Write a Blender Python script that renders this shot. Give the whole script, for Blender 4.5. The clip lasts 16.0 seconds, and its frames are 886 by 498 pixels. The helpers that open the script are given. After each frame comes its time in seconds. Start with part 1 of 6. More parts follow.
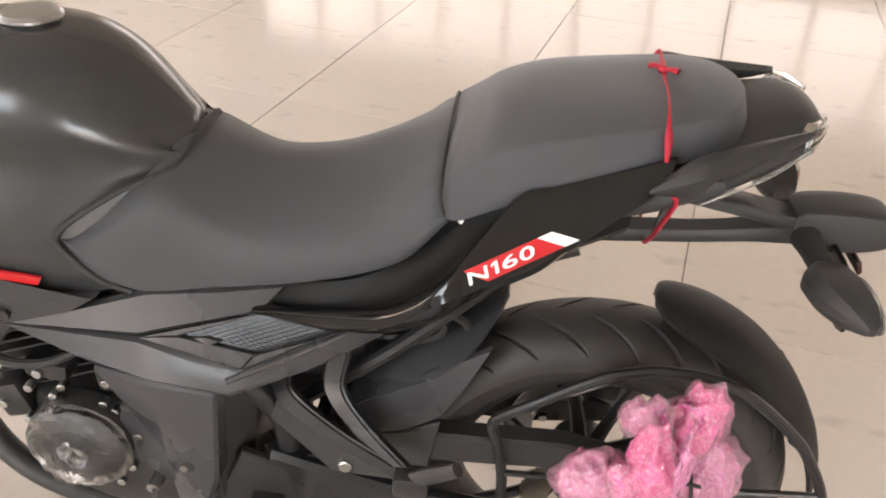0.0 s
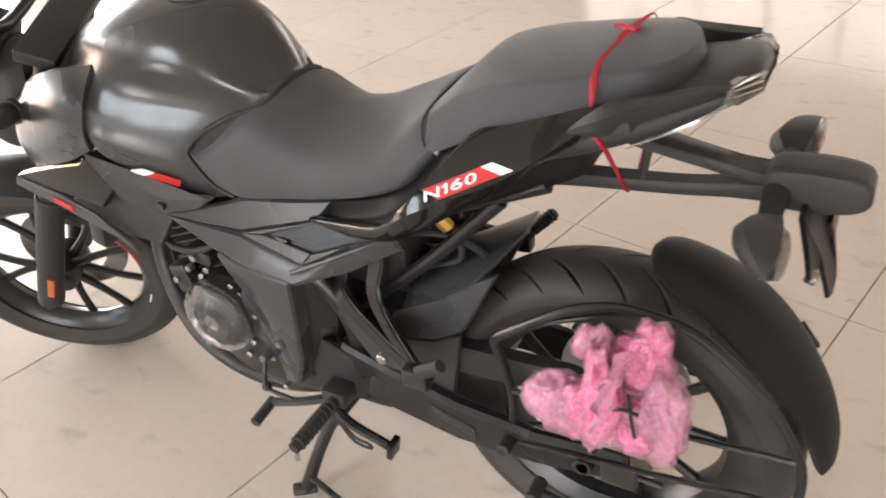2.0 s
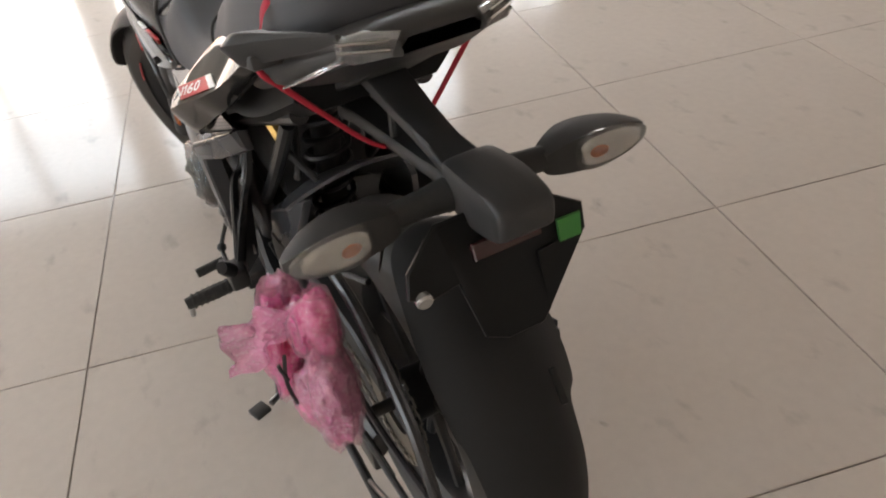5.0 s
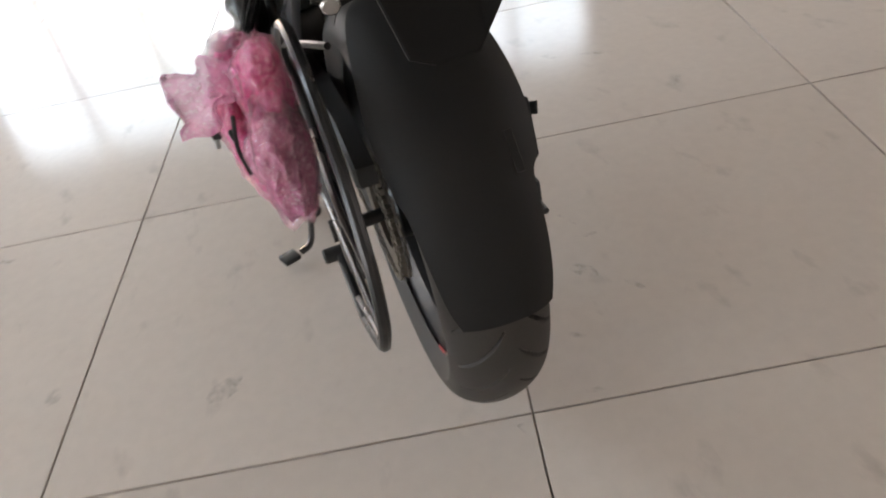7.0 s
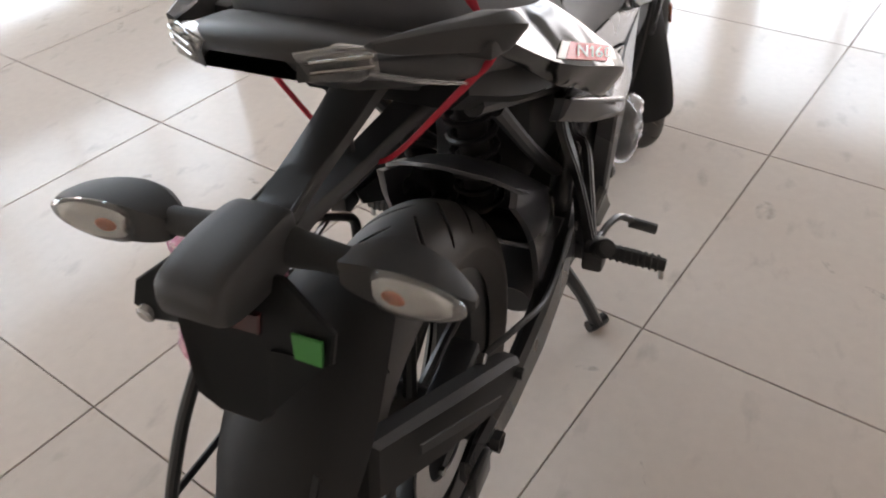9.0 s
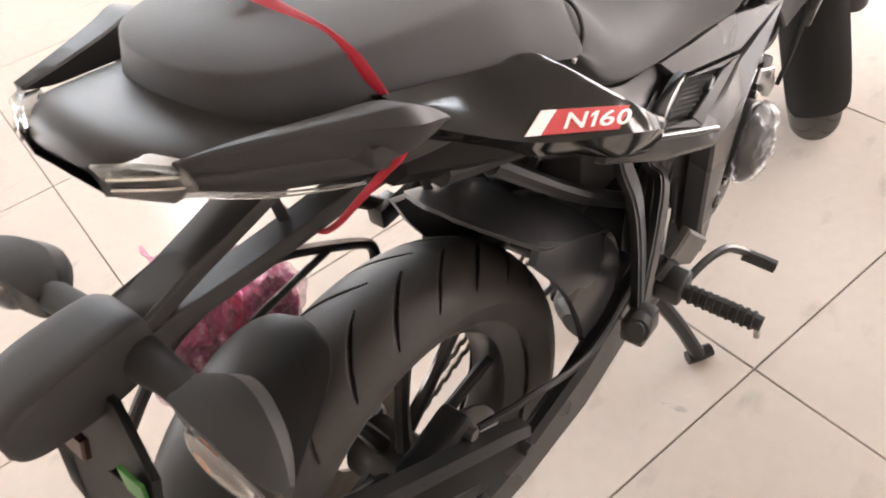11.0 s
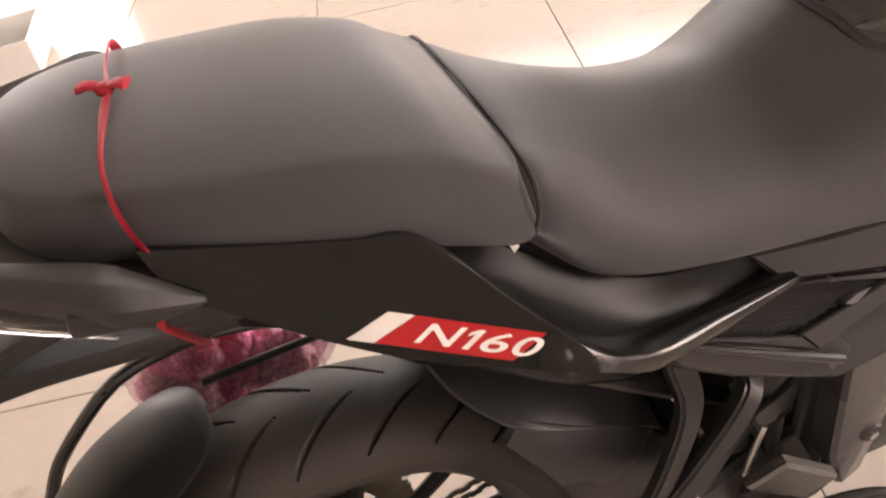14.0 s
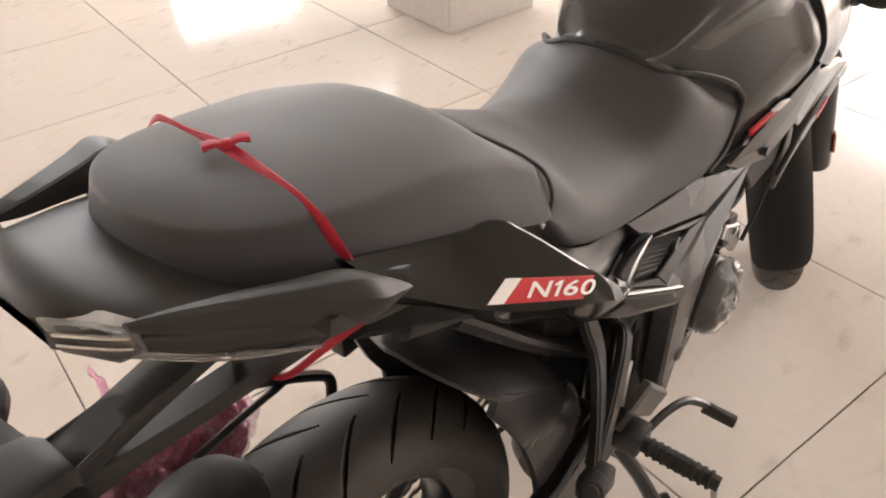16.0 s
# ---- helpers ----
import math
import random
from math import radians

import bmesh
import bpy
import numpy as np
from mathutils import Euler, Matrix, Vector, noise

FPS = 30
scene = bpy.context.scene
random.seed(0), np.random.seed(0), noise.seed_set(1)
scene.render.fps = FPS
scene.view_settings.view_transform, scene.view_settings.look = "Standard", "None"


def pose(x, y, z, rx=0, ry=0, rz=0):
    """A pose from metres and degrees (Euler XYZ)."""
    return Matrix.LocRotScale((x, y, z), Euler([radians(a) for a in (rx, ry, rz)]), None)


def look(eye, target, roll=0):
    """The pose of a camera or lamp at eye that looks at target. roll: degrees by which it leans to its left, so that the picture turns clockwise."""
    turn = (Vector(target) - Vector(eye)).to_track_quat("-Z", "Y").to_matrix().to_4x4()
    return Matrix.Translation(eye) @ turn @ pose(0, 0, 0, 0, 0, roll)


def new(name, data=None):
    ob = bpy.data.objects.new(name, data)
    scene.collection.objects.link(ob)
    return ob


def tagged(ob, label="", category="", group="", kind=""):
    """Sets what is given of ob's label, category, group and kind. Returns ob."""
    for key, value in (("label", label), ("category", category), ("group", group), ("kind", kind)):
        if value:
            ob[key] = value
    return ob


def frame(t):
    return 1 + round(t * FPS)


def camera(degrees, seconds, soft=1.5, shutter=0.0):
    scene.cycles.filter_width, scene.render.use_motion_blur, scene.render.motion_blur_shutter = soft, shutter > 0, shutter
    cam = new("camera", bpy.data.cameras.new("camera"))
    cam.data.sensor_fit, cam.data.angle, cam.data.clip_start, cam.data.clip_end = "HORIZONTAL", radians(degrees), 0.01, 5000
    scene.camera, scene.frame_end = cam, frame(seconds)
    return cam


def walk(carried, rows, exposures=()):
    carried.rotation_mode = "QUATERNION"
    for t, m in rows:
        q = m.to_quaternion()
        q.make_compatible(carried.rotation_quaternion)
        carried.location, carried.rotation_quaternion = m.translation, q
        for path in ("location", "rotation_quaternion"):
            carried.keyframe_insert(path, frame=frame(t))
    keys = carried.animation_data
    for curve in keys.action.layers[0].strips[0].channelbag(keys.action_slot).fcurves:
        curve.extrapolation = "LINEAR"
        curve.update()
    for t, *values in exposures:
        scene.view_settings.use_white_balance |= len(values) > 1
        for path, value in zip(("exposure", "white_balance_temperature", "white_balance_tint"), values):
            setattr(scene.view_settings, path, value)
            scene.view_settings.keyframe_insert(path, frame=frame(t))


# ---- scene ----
# Camera and its walk: x runs forward along the motorcycle from the rear axle, y to its left, z up.
cam = camera(58.45, 16.0, soft=1.9, shutter=0.3)
walk(cam, [
    (0.0, look((0.152, 0.853, 1.302), (0.266, -0.795, 0.175), 3.1)),
    (0.5, pose(0.015, 0.786, 1.296, 52.84, 2.41, -166.24)),
    (1.0, pose(-0.151, 0.762, 1.310, 50.91, 8.07, -149.71)),
    (1.5, pose(-0.204, 0.823, 1.310, 54.95, 6.60, -148.24)),
    (2.0, pose(-0.299, 0.932, 1.315, 56.33, 5.26, -151.88)),
    (2.5, pose(-0.482, 0.898, 1.322, 56.35, 6.06, -149.98)),
    (3.0, pose(-0.661, 0.779, 1.295, 53.73, 4.54, -149.30)),
    (3.2, pose(-0.666, 0.722, 1.289, 53.70, 2.35, -147.92)),
    (5.5, pose(-0.856, 0.271, 1.144, 53.26, 8.68, -115.12)),
    (6.0, pose(-0.877, 0.289, 1.008, 53.01, 9.71, -115.85)),
    (6.2, pose(-0.884, 0.286, 0.977, 53.71, 10.25, -114.96)),
    (6.5, pose(-0.902, 0.256, 0.947, 52.92, 10.44, -113.17)),
    (7.0, pose(-0.942, 0.177, 0.970, 51.78, 10.21, -109.06)),
    (7.5, pose(-1.071, 0.033, 1.121, 47.54, 10.64, -95.34)),
    (7.7, pose(-1.087, -0.045, 1.174, 47.32, 10.84, -94.87)),
    (8.0, pose(-1.047, -0.104, 1.189, 49.47, 8.55, -93.05)),
    (8.5, pose(-0.827, -0.237, 1.199, 51.36, 4.56, -79.98)),
    (10.8, pose(-0.358, -0.463, 1.224, 46.02, 7.16, -50.08)),
    (11.0, pose(-0.332, -0.454, 1.224, 45.48, 7.22, -52.16)),
    (11.5, pose(-0.275, -0.522, 1.270, 51.45, 10.08, -44.28)),
    (12.0, pose(-0.178, -0.592, 1.272, 51.22, 11.36, -37.23)),
    (12.5, pose(-0.120, -0.538, 1.245, 49.63, 9.44, -36.89)),
    (13.0, pose(-0.043, -0.433, 1.213, 48.40, 7.05, -40.65)),
    (13.5, pose(0.006, -0.467, 1.200, 50.88, 8.20, -30.83)),
    (14.0, pose(0.056, -0.507, 1.196, 48.58, 10.17, -21.22)),
    (14.5, pose(0.053, -0.522, 1.209, 46.19, 9.82, -20.86)),
    (15.0, pose(-0.044, -0.485, 1.208, 48.83, 5.54, -30.22)),
    (15.5, pose(-0.216, -0.404, 1.229, 49.92, 2.40, -45.19)),
    (16.0, pose(-0.299, -0.440, 1.255, 52.90, 2.43, -50.90)),
], exposures=[
    (0.0, 1.70, 8600, 23), (0.5, 1.84, 8700, 23), (1.0, 2.02, 8400, 22), (2.0, 1.64, 8500, 23), (2.5, 1.74, 8300, 22), (3.2, 1.76, 8500, 24),
    (5.3, 0.84, 8200, 21), (6.5, 0.94, 8150, 21), (7.0, 1.00, 7800, 20), (7.5, 1.34, 7150, 17), (8.0, 1.32, 7200, 18), (8.5, 0.88, 7500, 20),
    (10.8, 2.10, 8400, 25), (11.5, 1.84, 8500, 25), (12.0, 1.55, 8850, 26), (12.5, 1.92, 8700, 26), (13.0, 1.78, 9000, 28), (14.0, 1.72, 9900, 32), (14.5, 2.25, 9800, 32), (15.0, 2.05, 9900, 32), (16.0, 1.52, 9100, 26)])

# ---- world and light ----
# The room follows the tile grid: u forward, v left, turned against the motorcycle.
TILE = 0.80
TURN = radians(-13.77)
GRID = Matrix.Translation((-0.167, -0.056, 0)) @ Matrix.Rotation(TURN, 4, "Z")


def room(u, v, z=0.0):
    return GRID @ Vector((u, v, z))


world = bpy.data.worlds.new("daylight")
world.use_nodes = True
scene.world = world
wn = world.node_tree.nodes
sky = wn.new("ShaderNodeTexSky")
sky.sky_type = "NISHITA"
sky.sun_disc = False
sky.sun_elevation = radians(58)
sky.sun_rotation = radians(250)
wn["Background"].inputs["Strength"].default_value = 0.12
world.node_tree.links.new(sky.outputs[0], wn["Background"].inputs["Color"])
sun_data = bpy.data.lights.new("sun", "SUN")
sun_data.energy, sun_data.angle, sun_data.color = 3.5, radians(0.5), (1.0, 0.95, 0.88)
sun = new("sun", sun_data)
sun.matrix_world = look((-6, 6, 20), (0, 2, 0))

# ---- helpers for shapes ----


def V(*a):
    return Vector(a)


def part(name, bm, material, parent=None, label="", smooth=35):
    """Link a bmesh as one mesh object under a thing or a part."""
    me = bpy.data.meshes.new(name)
    bmesh.ops.recalc_face_normals(bm, faces=bm.faces)
    bm.to_mesh(me)
    bm.free()
    if smooth:
        for p in me.polygons:
            p.use_smooth = True
        me.set_sharp_from_angle(angle=radians(smooth))
    me.materials.append(material)
    ob = new(name, me)
    ob.parent = parent
    if label:
        tagged(ob, label)
    return ob


def thing(name, label, category, at=(0, 0, 0), group=""):
    ob = new(name)
    ob.location = at
    ob.empty_display_size = 0.1
    return tagged(ob, label, category, group)


def cat(pts, k=6, closed=False):
    """Catmull-Rom curve through points, k steps a span."""
    pts = [Vector(p) for p in pts]
    n, out = len(pts), []
    spans = n if closed else n - 1
    for i in range(spans):
        b, c = pts[i % n], pts[(i + 1) % n]
        a = pts[(i - 1) % n] if closed or i > 0 else b * 2 - c
        d = pts[(i + 2) % n] if closed or i + 2 < n else c * 2 - b
        for j in range(k):
            t = j / k
            out.append(0.5 * (2 * b + (c - a) * t + (2 * a - 5 * b + 4 * c - d) * t * t + (3 * b - a - 3 * c + d) * t ** 3))
    if not closed:
        out.append(pts[-1])
    return out


def skin(bm, rings, closed=True, caps=True, wrap=False):
    vs = [[bm.verts.new(p) for p in r] for r in rings]
    m = len(rings[0])
    pairs = list(zip(vs, vs[1:])) + ([(vs[-1], vs[0])] if wrap else [])
    for a, b in pairs:
        for i in range(m if closed else m - 1):
            j = (i + 1) % m
            bm.faces.new((a[i], a[j], b[j], b[i]))
    if caps and closed and not wrap:
        bm.faces.new(vs[0][::-1])
        bm.faces.new(vs[-1])
    return vs


def tube(pts, r, seg=10, k=6, closed=False, flat=1.0, bm=None):
    """A round or flattened tube along a smooth line; r is one radius or one for each point."""
    bm = bm or bmesh.new()
    line = cat(pts, k, closed) if k > 1 else [Vector(p) for p in pts]
    n = len(line)
    rr = r if isinstance(r, (list, tuple)) else [r] * len(pts)
    up, rings = None, []
    for i, p in enumerate(line):
        a, b = line[(i - 1) % n if closed else max(i - 1, 0)], line[(i + 1) % n if closed else min(i + 1, n - 1)]
        d = (b - a).normalized()
        if up is None:
            up = V(0, 0, 1) if abs(d.z) < 0.9 else V(1, 0, 0)
        s = d.cross(up).normalized()
        up = s.cross(d).normalized()
        f = min(i / max(k, 1), len(pts) - 1) if not closed else (i / k) % len(pts)
        q = int(f)
        q2 = (q + 1) % len(rr) if closed else min(q + 1, len(rr) - 1)
        rad = rr[q] + (rr[q2] - rr[q]) * (f - q)
        rings.append([p + (s * math.cos(x) * flat + up * math.sin(x)) * rad for x in (2 * math.pi * j / seg for j in range(seg))])
    skin(bm, rings, True, not closed, closed)
    return bm


def loft(rows, ku=3, kv=3, bm=None):
    """A closed skin through rings of control points, smoothed both ways."""
    bm = bm or bmesh.new()
    fine = [cat(r, kv, True) for r in rows]
    cols = [cat([f[j] for f in fine], ku) for j in range(len(fine[0]))]
    rings = [[c[i] for c in cols] for i in range(len(cols[0]))]
    skin(bm, rings)
    return bm


def half(x, prof):
    """A ring across the machine at x from the left half's points (y, z), top middle to bottom middle."""
    left = [V(x, y, z) for y, z in prof]
    right = [V(x, -y, z) for y, z in prof[-2:0:-1]]
    return left + right


def plate(pts, th, bev=0.003, out=None, bm=None):
    """A plate with a bevelled rim: its outline, its thickness inwards, and the way it faces (by rule away from the machine)."""
    bm = bm or bmesh.new()
    pts = [Vector(p) for p in pts]
    n, m = V(0, 0, 0), len(pts)
    for i in range(m):
        n += pts[i].cross(pts[(i + 1) % m])
    n.normalize()
    out = Vector(out) if out else V(0, math.copysign(1, sum(p.y for p in pts)), 0)
    if n.dot(out) < 0:
        pts.reverse()
        n = -n
    ins = []
    for i in range(m):
        e1 = (pts[i] - pts[i - 1]).normalized()
        e2 = (pts[(i + 1) % m] - pts[i]).normalized()
        w = (n.cross(e1) + n.cross(e2))
        w = w.normalized() if w.length > 1e-6 else n.cross(e1)
        ins.append(pts[i] + w * bev)
    a = [bm.verts.new(p) for p in ins]
    b = [bm.verts.new(p - n * bev) for p in pts]
    c = [bm.verts.new(p - n * th) for p in pts]
    f1 = bm.faces.new(a)
    for lo, hi in ((b, a), (c, b)):
        for i in range(m):
            j = (i + 1) % m
            bm.faces.new((lo[i], lo[j], hi[j], hi[i]))
    f2 = bm.faces.new(c[::-1])
    bmesh.ops.triangulate(bm, faces=[f1, f2])
    return bm


def box(c, size, rot=None, bev=0.003, bm=None):
    own = bmesh.new()
    bmesh.ops.create_cube(own, size=1.0, matrix=Matrix.Diagonal((*size, 1)))
    if bev:
        bmesh.ops.bevel(own, geom=list(own.edges), offset=bev, segments=2, affect="EDGES", profile=0.5)
    own.transform(Matrix.Translation(c) @ (rot or Matrix.Identity(4)))
    return join(bm, own)


def join(bm, other):
    """Add other to bm (same mesh); with no bm gives other."""
    if bm is None:
        return other
    me = bpy.data.meshes.new("joined")
    other.to_mesh(me)
    other.free()
    bm.from_mesh(me)
    bpy.data.meshes.remove(me)
    return bm


def cyl(p0, p1, r0, r1=None, seg=20, bev=0.0, bm=None):
    p0, p1 = Vector(p0), Vector(p1)
    r1 = r0 if r1 is None else r1
    d = (p1 - p0).normalized()
    s = d.cross(V(0, 0, 1) if abs(d.z) < 0.9 else V(1, 0, 0)).normalized()
    t = s.cross(d)
    steps = [(p0, r0), (p1, r1)]
    if bev:
        steps = [(p0, r0 - bev), (p0 + d * bev, r0), (p1 - d * bev, r1), (p1, r1 - bev)]
    own = bmesh.new()
    skin(own, [[p + (s * math.cos(a) + t * math.sin(a)) * r for a in (2 * math.pi * j / seg for j in range(seg))] for p, r in steps])
    return join(bm, own)


def ball(c, r, seg=16, scale=(1, 1, 1), bm=None):
    own = bmesh.new()
    bmesh.ops.create_uvsphere(own, u_segments=seg, v_segments=max(seg // 2, 6), radius=r, matrix=Matrix.Translation(c) @ Matrix.Diagonal((*scale, 1)))
    return join(bm, own)


def flip(bm):
    """The mirror image of a bmesh on the machine's other side."""
    out = bm.copy()
    for v in out.verts:
        v.co.y = -v.co.y
    bmesh.ops.reverse_faces(out, faces=out.faces)
    return out


def both(name, bm, material, parent, label=""):
    """The same part on the left and the right."""
    other = flip(bm)
    return part(name, bm, material, parent, label), part(name, other, material, parent, label)


# ---- materials ----


def material(name, color, rough, metal=0.0, fine=60.0, coarse=4.0, vary=0.12, bump=0.15, coat=0.0, dist=0.0006, alpha=1.0, transmission=0.0, spec=0.5, random_tone=0.0):
    """A surface with colour and gloss varied at two scales, and a fine relief."""
    m = bpy.data.materials.new(name)
    m.use_nodes = True
    nt = m.node_tree
    b = nt.nodes["Principled BSDF"]
    geo = nt.nodes.new("ShaderNodeNewGeometry")
    n1, n2 = nt.nodes.new("ShaderNodeTexNoise"), nt.nodes.new("ShaderNodeTexNoise")
    n1.inputs["Scale"].default_value, n2.inputs["Scale"].default_value = fine, coarse
    n1.inputs["Detail"].default_value, n2.inputs["Detail"].default_value = 3, 4
    for n in (n1, n2):
        nt.links.new(geo.outputs["Position"], n.inputs["Vector"])
    mix = nt.nodes.new("ShaderNodeMath")
    mix.operation = "ADD"
    nt.links.new(n1.outputs["Fac"], mix.inputs[0])
    nt.links.new(n2.outputs["Fac"], mix.inputs[1])
    tone = nt.nodes.new("ShaderNodeMapRange")
    for key, value in (("From Min", 0.6), ("From Max", 1.4), ("To Min", 1 - vary), ("To Max", 1 + vary)):
        tone.inputs[key].default_value = value
    nt.links.new(mix.outputs[0], tone.inputs["Value"])
    mul = nt.nodes.new("ShaderNodeMix")
    mul.data_type, mul.blend_type = "RGBA", "MULTIPLY"
    mul.inputs["Factor"].default_value = 1.0
    mul.inputs["A"].default_value = (*color, 1)
    last = tone.outputs[0]
    if random_tone:
        info = nt.nodes.new("ShaderNodeObjectInfo")
        rt = nt.nodes.new("ShaderNodeMapRange")
        rt.inputs["To Min"].default_value, rt.inputs["To Max"].default_value = 1 - random_tone, 1 + random_tone
        nt.links.new(info.outputs["Random"], rt.inputs["Value"])
        mm = nt.nodes.new("ShaderNodeMath")
        mm.operation = "MULTIPLY"
        nt.links.new(tone.outputs[0], mm.inputs[0])
        nt.links.new(rt.outputs[0], mm.inputs[1])
        last = mm.outputs[0]
    nt.links.new(last, mul.inputs["B"])
    nt.links.new(mul.outputs["Result"], b.inputs["Base Color"])
    gloss = nt.nodes.new("ShaderNodeMapRange")
    gloss.inputs["From Min"].default_value, gloss.inputs["From Max"].default_value = 0.3, 0.7
    gloss.inputs["To Min"].default_value, gloss.inputs["To Max"].default_value = rough * 0.85, min(rough * 1.2, 1)
    nt.links.new(n2.outputs["Fac"], gloss.inputs["Value"])
    nt.links.new(gloss.outputs[0], b.inputs["Roughness"])
    if bump:
        bp = nt.nodes.new("ShaderNodeBump")
        bp.inputs["Strength"].default_value, bp.inputs["Distance"].default_value = bump, dist
        nt.links.new(n1.outputs["Fac"], bp.inputs["Height"])
        nt.links.new(bp.outputs[0], b.inputs["Normal"])
    b.inputs["Metallic"].default_value = metal
    b.inputs["Coat Weight"].default_value = coat
    b.inputs["Coat Roughness"].default_value = 0.06
    b.inputs["Specular IOR Level"].default_value = spec
    b.inputs["Transmission Weight"].default_value = transmission
    b.inputs["Alpha"].default_value = alpha
    return m


SEAT_SHEEN = 0.15
GLOSS = material("gloss_black_paint", (0.008, 0.0077, 0.0075), 0.08, vary=0.05, bump=0.02, coat=0.0, spec=0.34)
TANKP = material("dark_grey_paint", (0.030, 0.031, 0.032), 0.24, vary=0.06, bump=0.02, coat=0.15, spec=0.42)
COVER = material("black_moulding", (0.010, 0.010, 0.010), 0.36, fine=400, vary=0.08, bump=0.05, spec=0.10)
SATIN = material("satin_grey_plastic", (0.040, 0.040, 0.043), 0.27, fine=400, vary=0.06, bump=0.05, dist=0.0003, spec=0.38)
MATT = material("black_plastic", (0.025, 0.0245, 0.0245), 0.52, fine=500, vary=0.10, bump=0.12, dist=0.0004, spec=0.42)
HUGP = material("grained_black_plastic", (0.018, 0.0175, 0.0175), 0.52, fine=700, vary=0.10, bump=0.25, dist=0.0004, spec=0.13)
SEATV = material("seat_vinyl", (0.040, 0.041, 0.0455), 0.66, fine=900, vary=0.08, bump=0.30, dist=0.0004, spec=0.44)
SEATV.node_tree.nodes["Principled BSDF"].inputs["Sheen Weight"].default_value = SEAT_SHEEN
RUBBER = material("tyre_rubber", (0.032, 0.028, 0.025), 0.60, fine=300, vary=0.15, bump=0.25, dist=0.0005)
WORN = material("rubber_grip", (0.016, 0.016, 0.016), 0.65, fine=300, vary=0.1, bump=0.3)
ALLOY = material("black_alloy", (0.018, 0.018, 0.019), 0.32, metal=0.2, vary=0.1, bump=0.1)
FRAMEM = material("black_steel", (0.013, 0.013, 0.014), 0.30, vary=0.1, bump=0.12, coat=0.0, spec=0.40)
ENGINE = material("engine_black", (0.027, 0.026, 0.026), 0.40, metal=0.3, fine=300, vary=0.15, bump=0.3)
ALU = material("bare_aluminium", (0.36, 0.36, 0.36), 0.30, metal=1.0, fine=200, vary=0.1, bump=0.15)
CAST = material("cast_alloy", (0.10, 0.097, 0.093), 0.36, metal=0.8, fine=200, vary=0.15, bump=0.25)
STEEL = material("zinc_bolt", (0.42, 0.42, 0.41), 0.28, metal=1.0, vary=0.08, bump=0.05)
CHAINM = material("chain_steel", (0.30, 0.28, 0.24), 0.35, metal=1.0, vary=0.2, bump=0.1)
RED = material("red_vinyl", (0.52, 0.012, 0.018), 0.30, vary=0.06, bump=0.03)
WHITE = material("white_vinyl", (0.78, 0.77, 0.75), 0.30, vary=0.03, bump=0.02)
LETTER = material("white_lettering", (0.82, 0.81, 0.80), 0.35, vary=0.02, bump=0.0)
RIBBON = material("red_ribbon", (0.42, 0.010, 0.030), 0.55, fine=500, vary=0.15, bump=0.4)
ORANGE = material("amber_plastic", (0.46, 0.11, 0.035), 0.22, vary=0.08, bump=0.05)
GREEN = material("green_label", (0.018, 0.16, 0.03), 0.40, vary=0.08, bump=0.05)
COPPER = material("brass_union", (0.45, 0.28, 0.10), 0.35, metal=1.0, vary=0.1, bump=0.1)
CLEAR = material("clear_lens", (0.90, 0.90, 0.89), 0.06, vary=0.05, bump=0.1, transmission=0.92)
CHROME = material("lens_reflector", (0.42, 0.41, 0.39), 0.20, metal=1.0, fine=90, vary=0.1, bump=0.3)
SMOKE = material("dark_lamp_reflector", (0.36, 0.35, 0.34), 0.22, metal=0.7, fine=120, vary=0.2, bump=0.3)


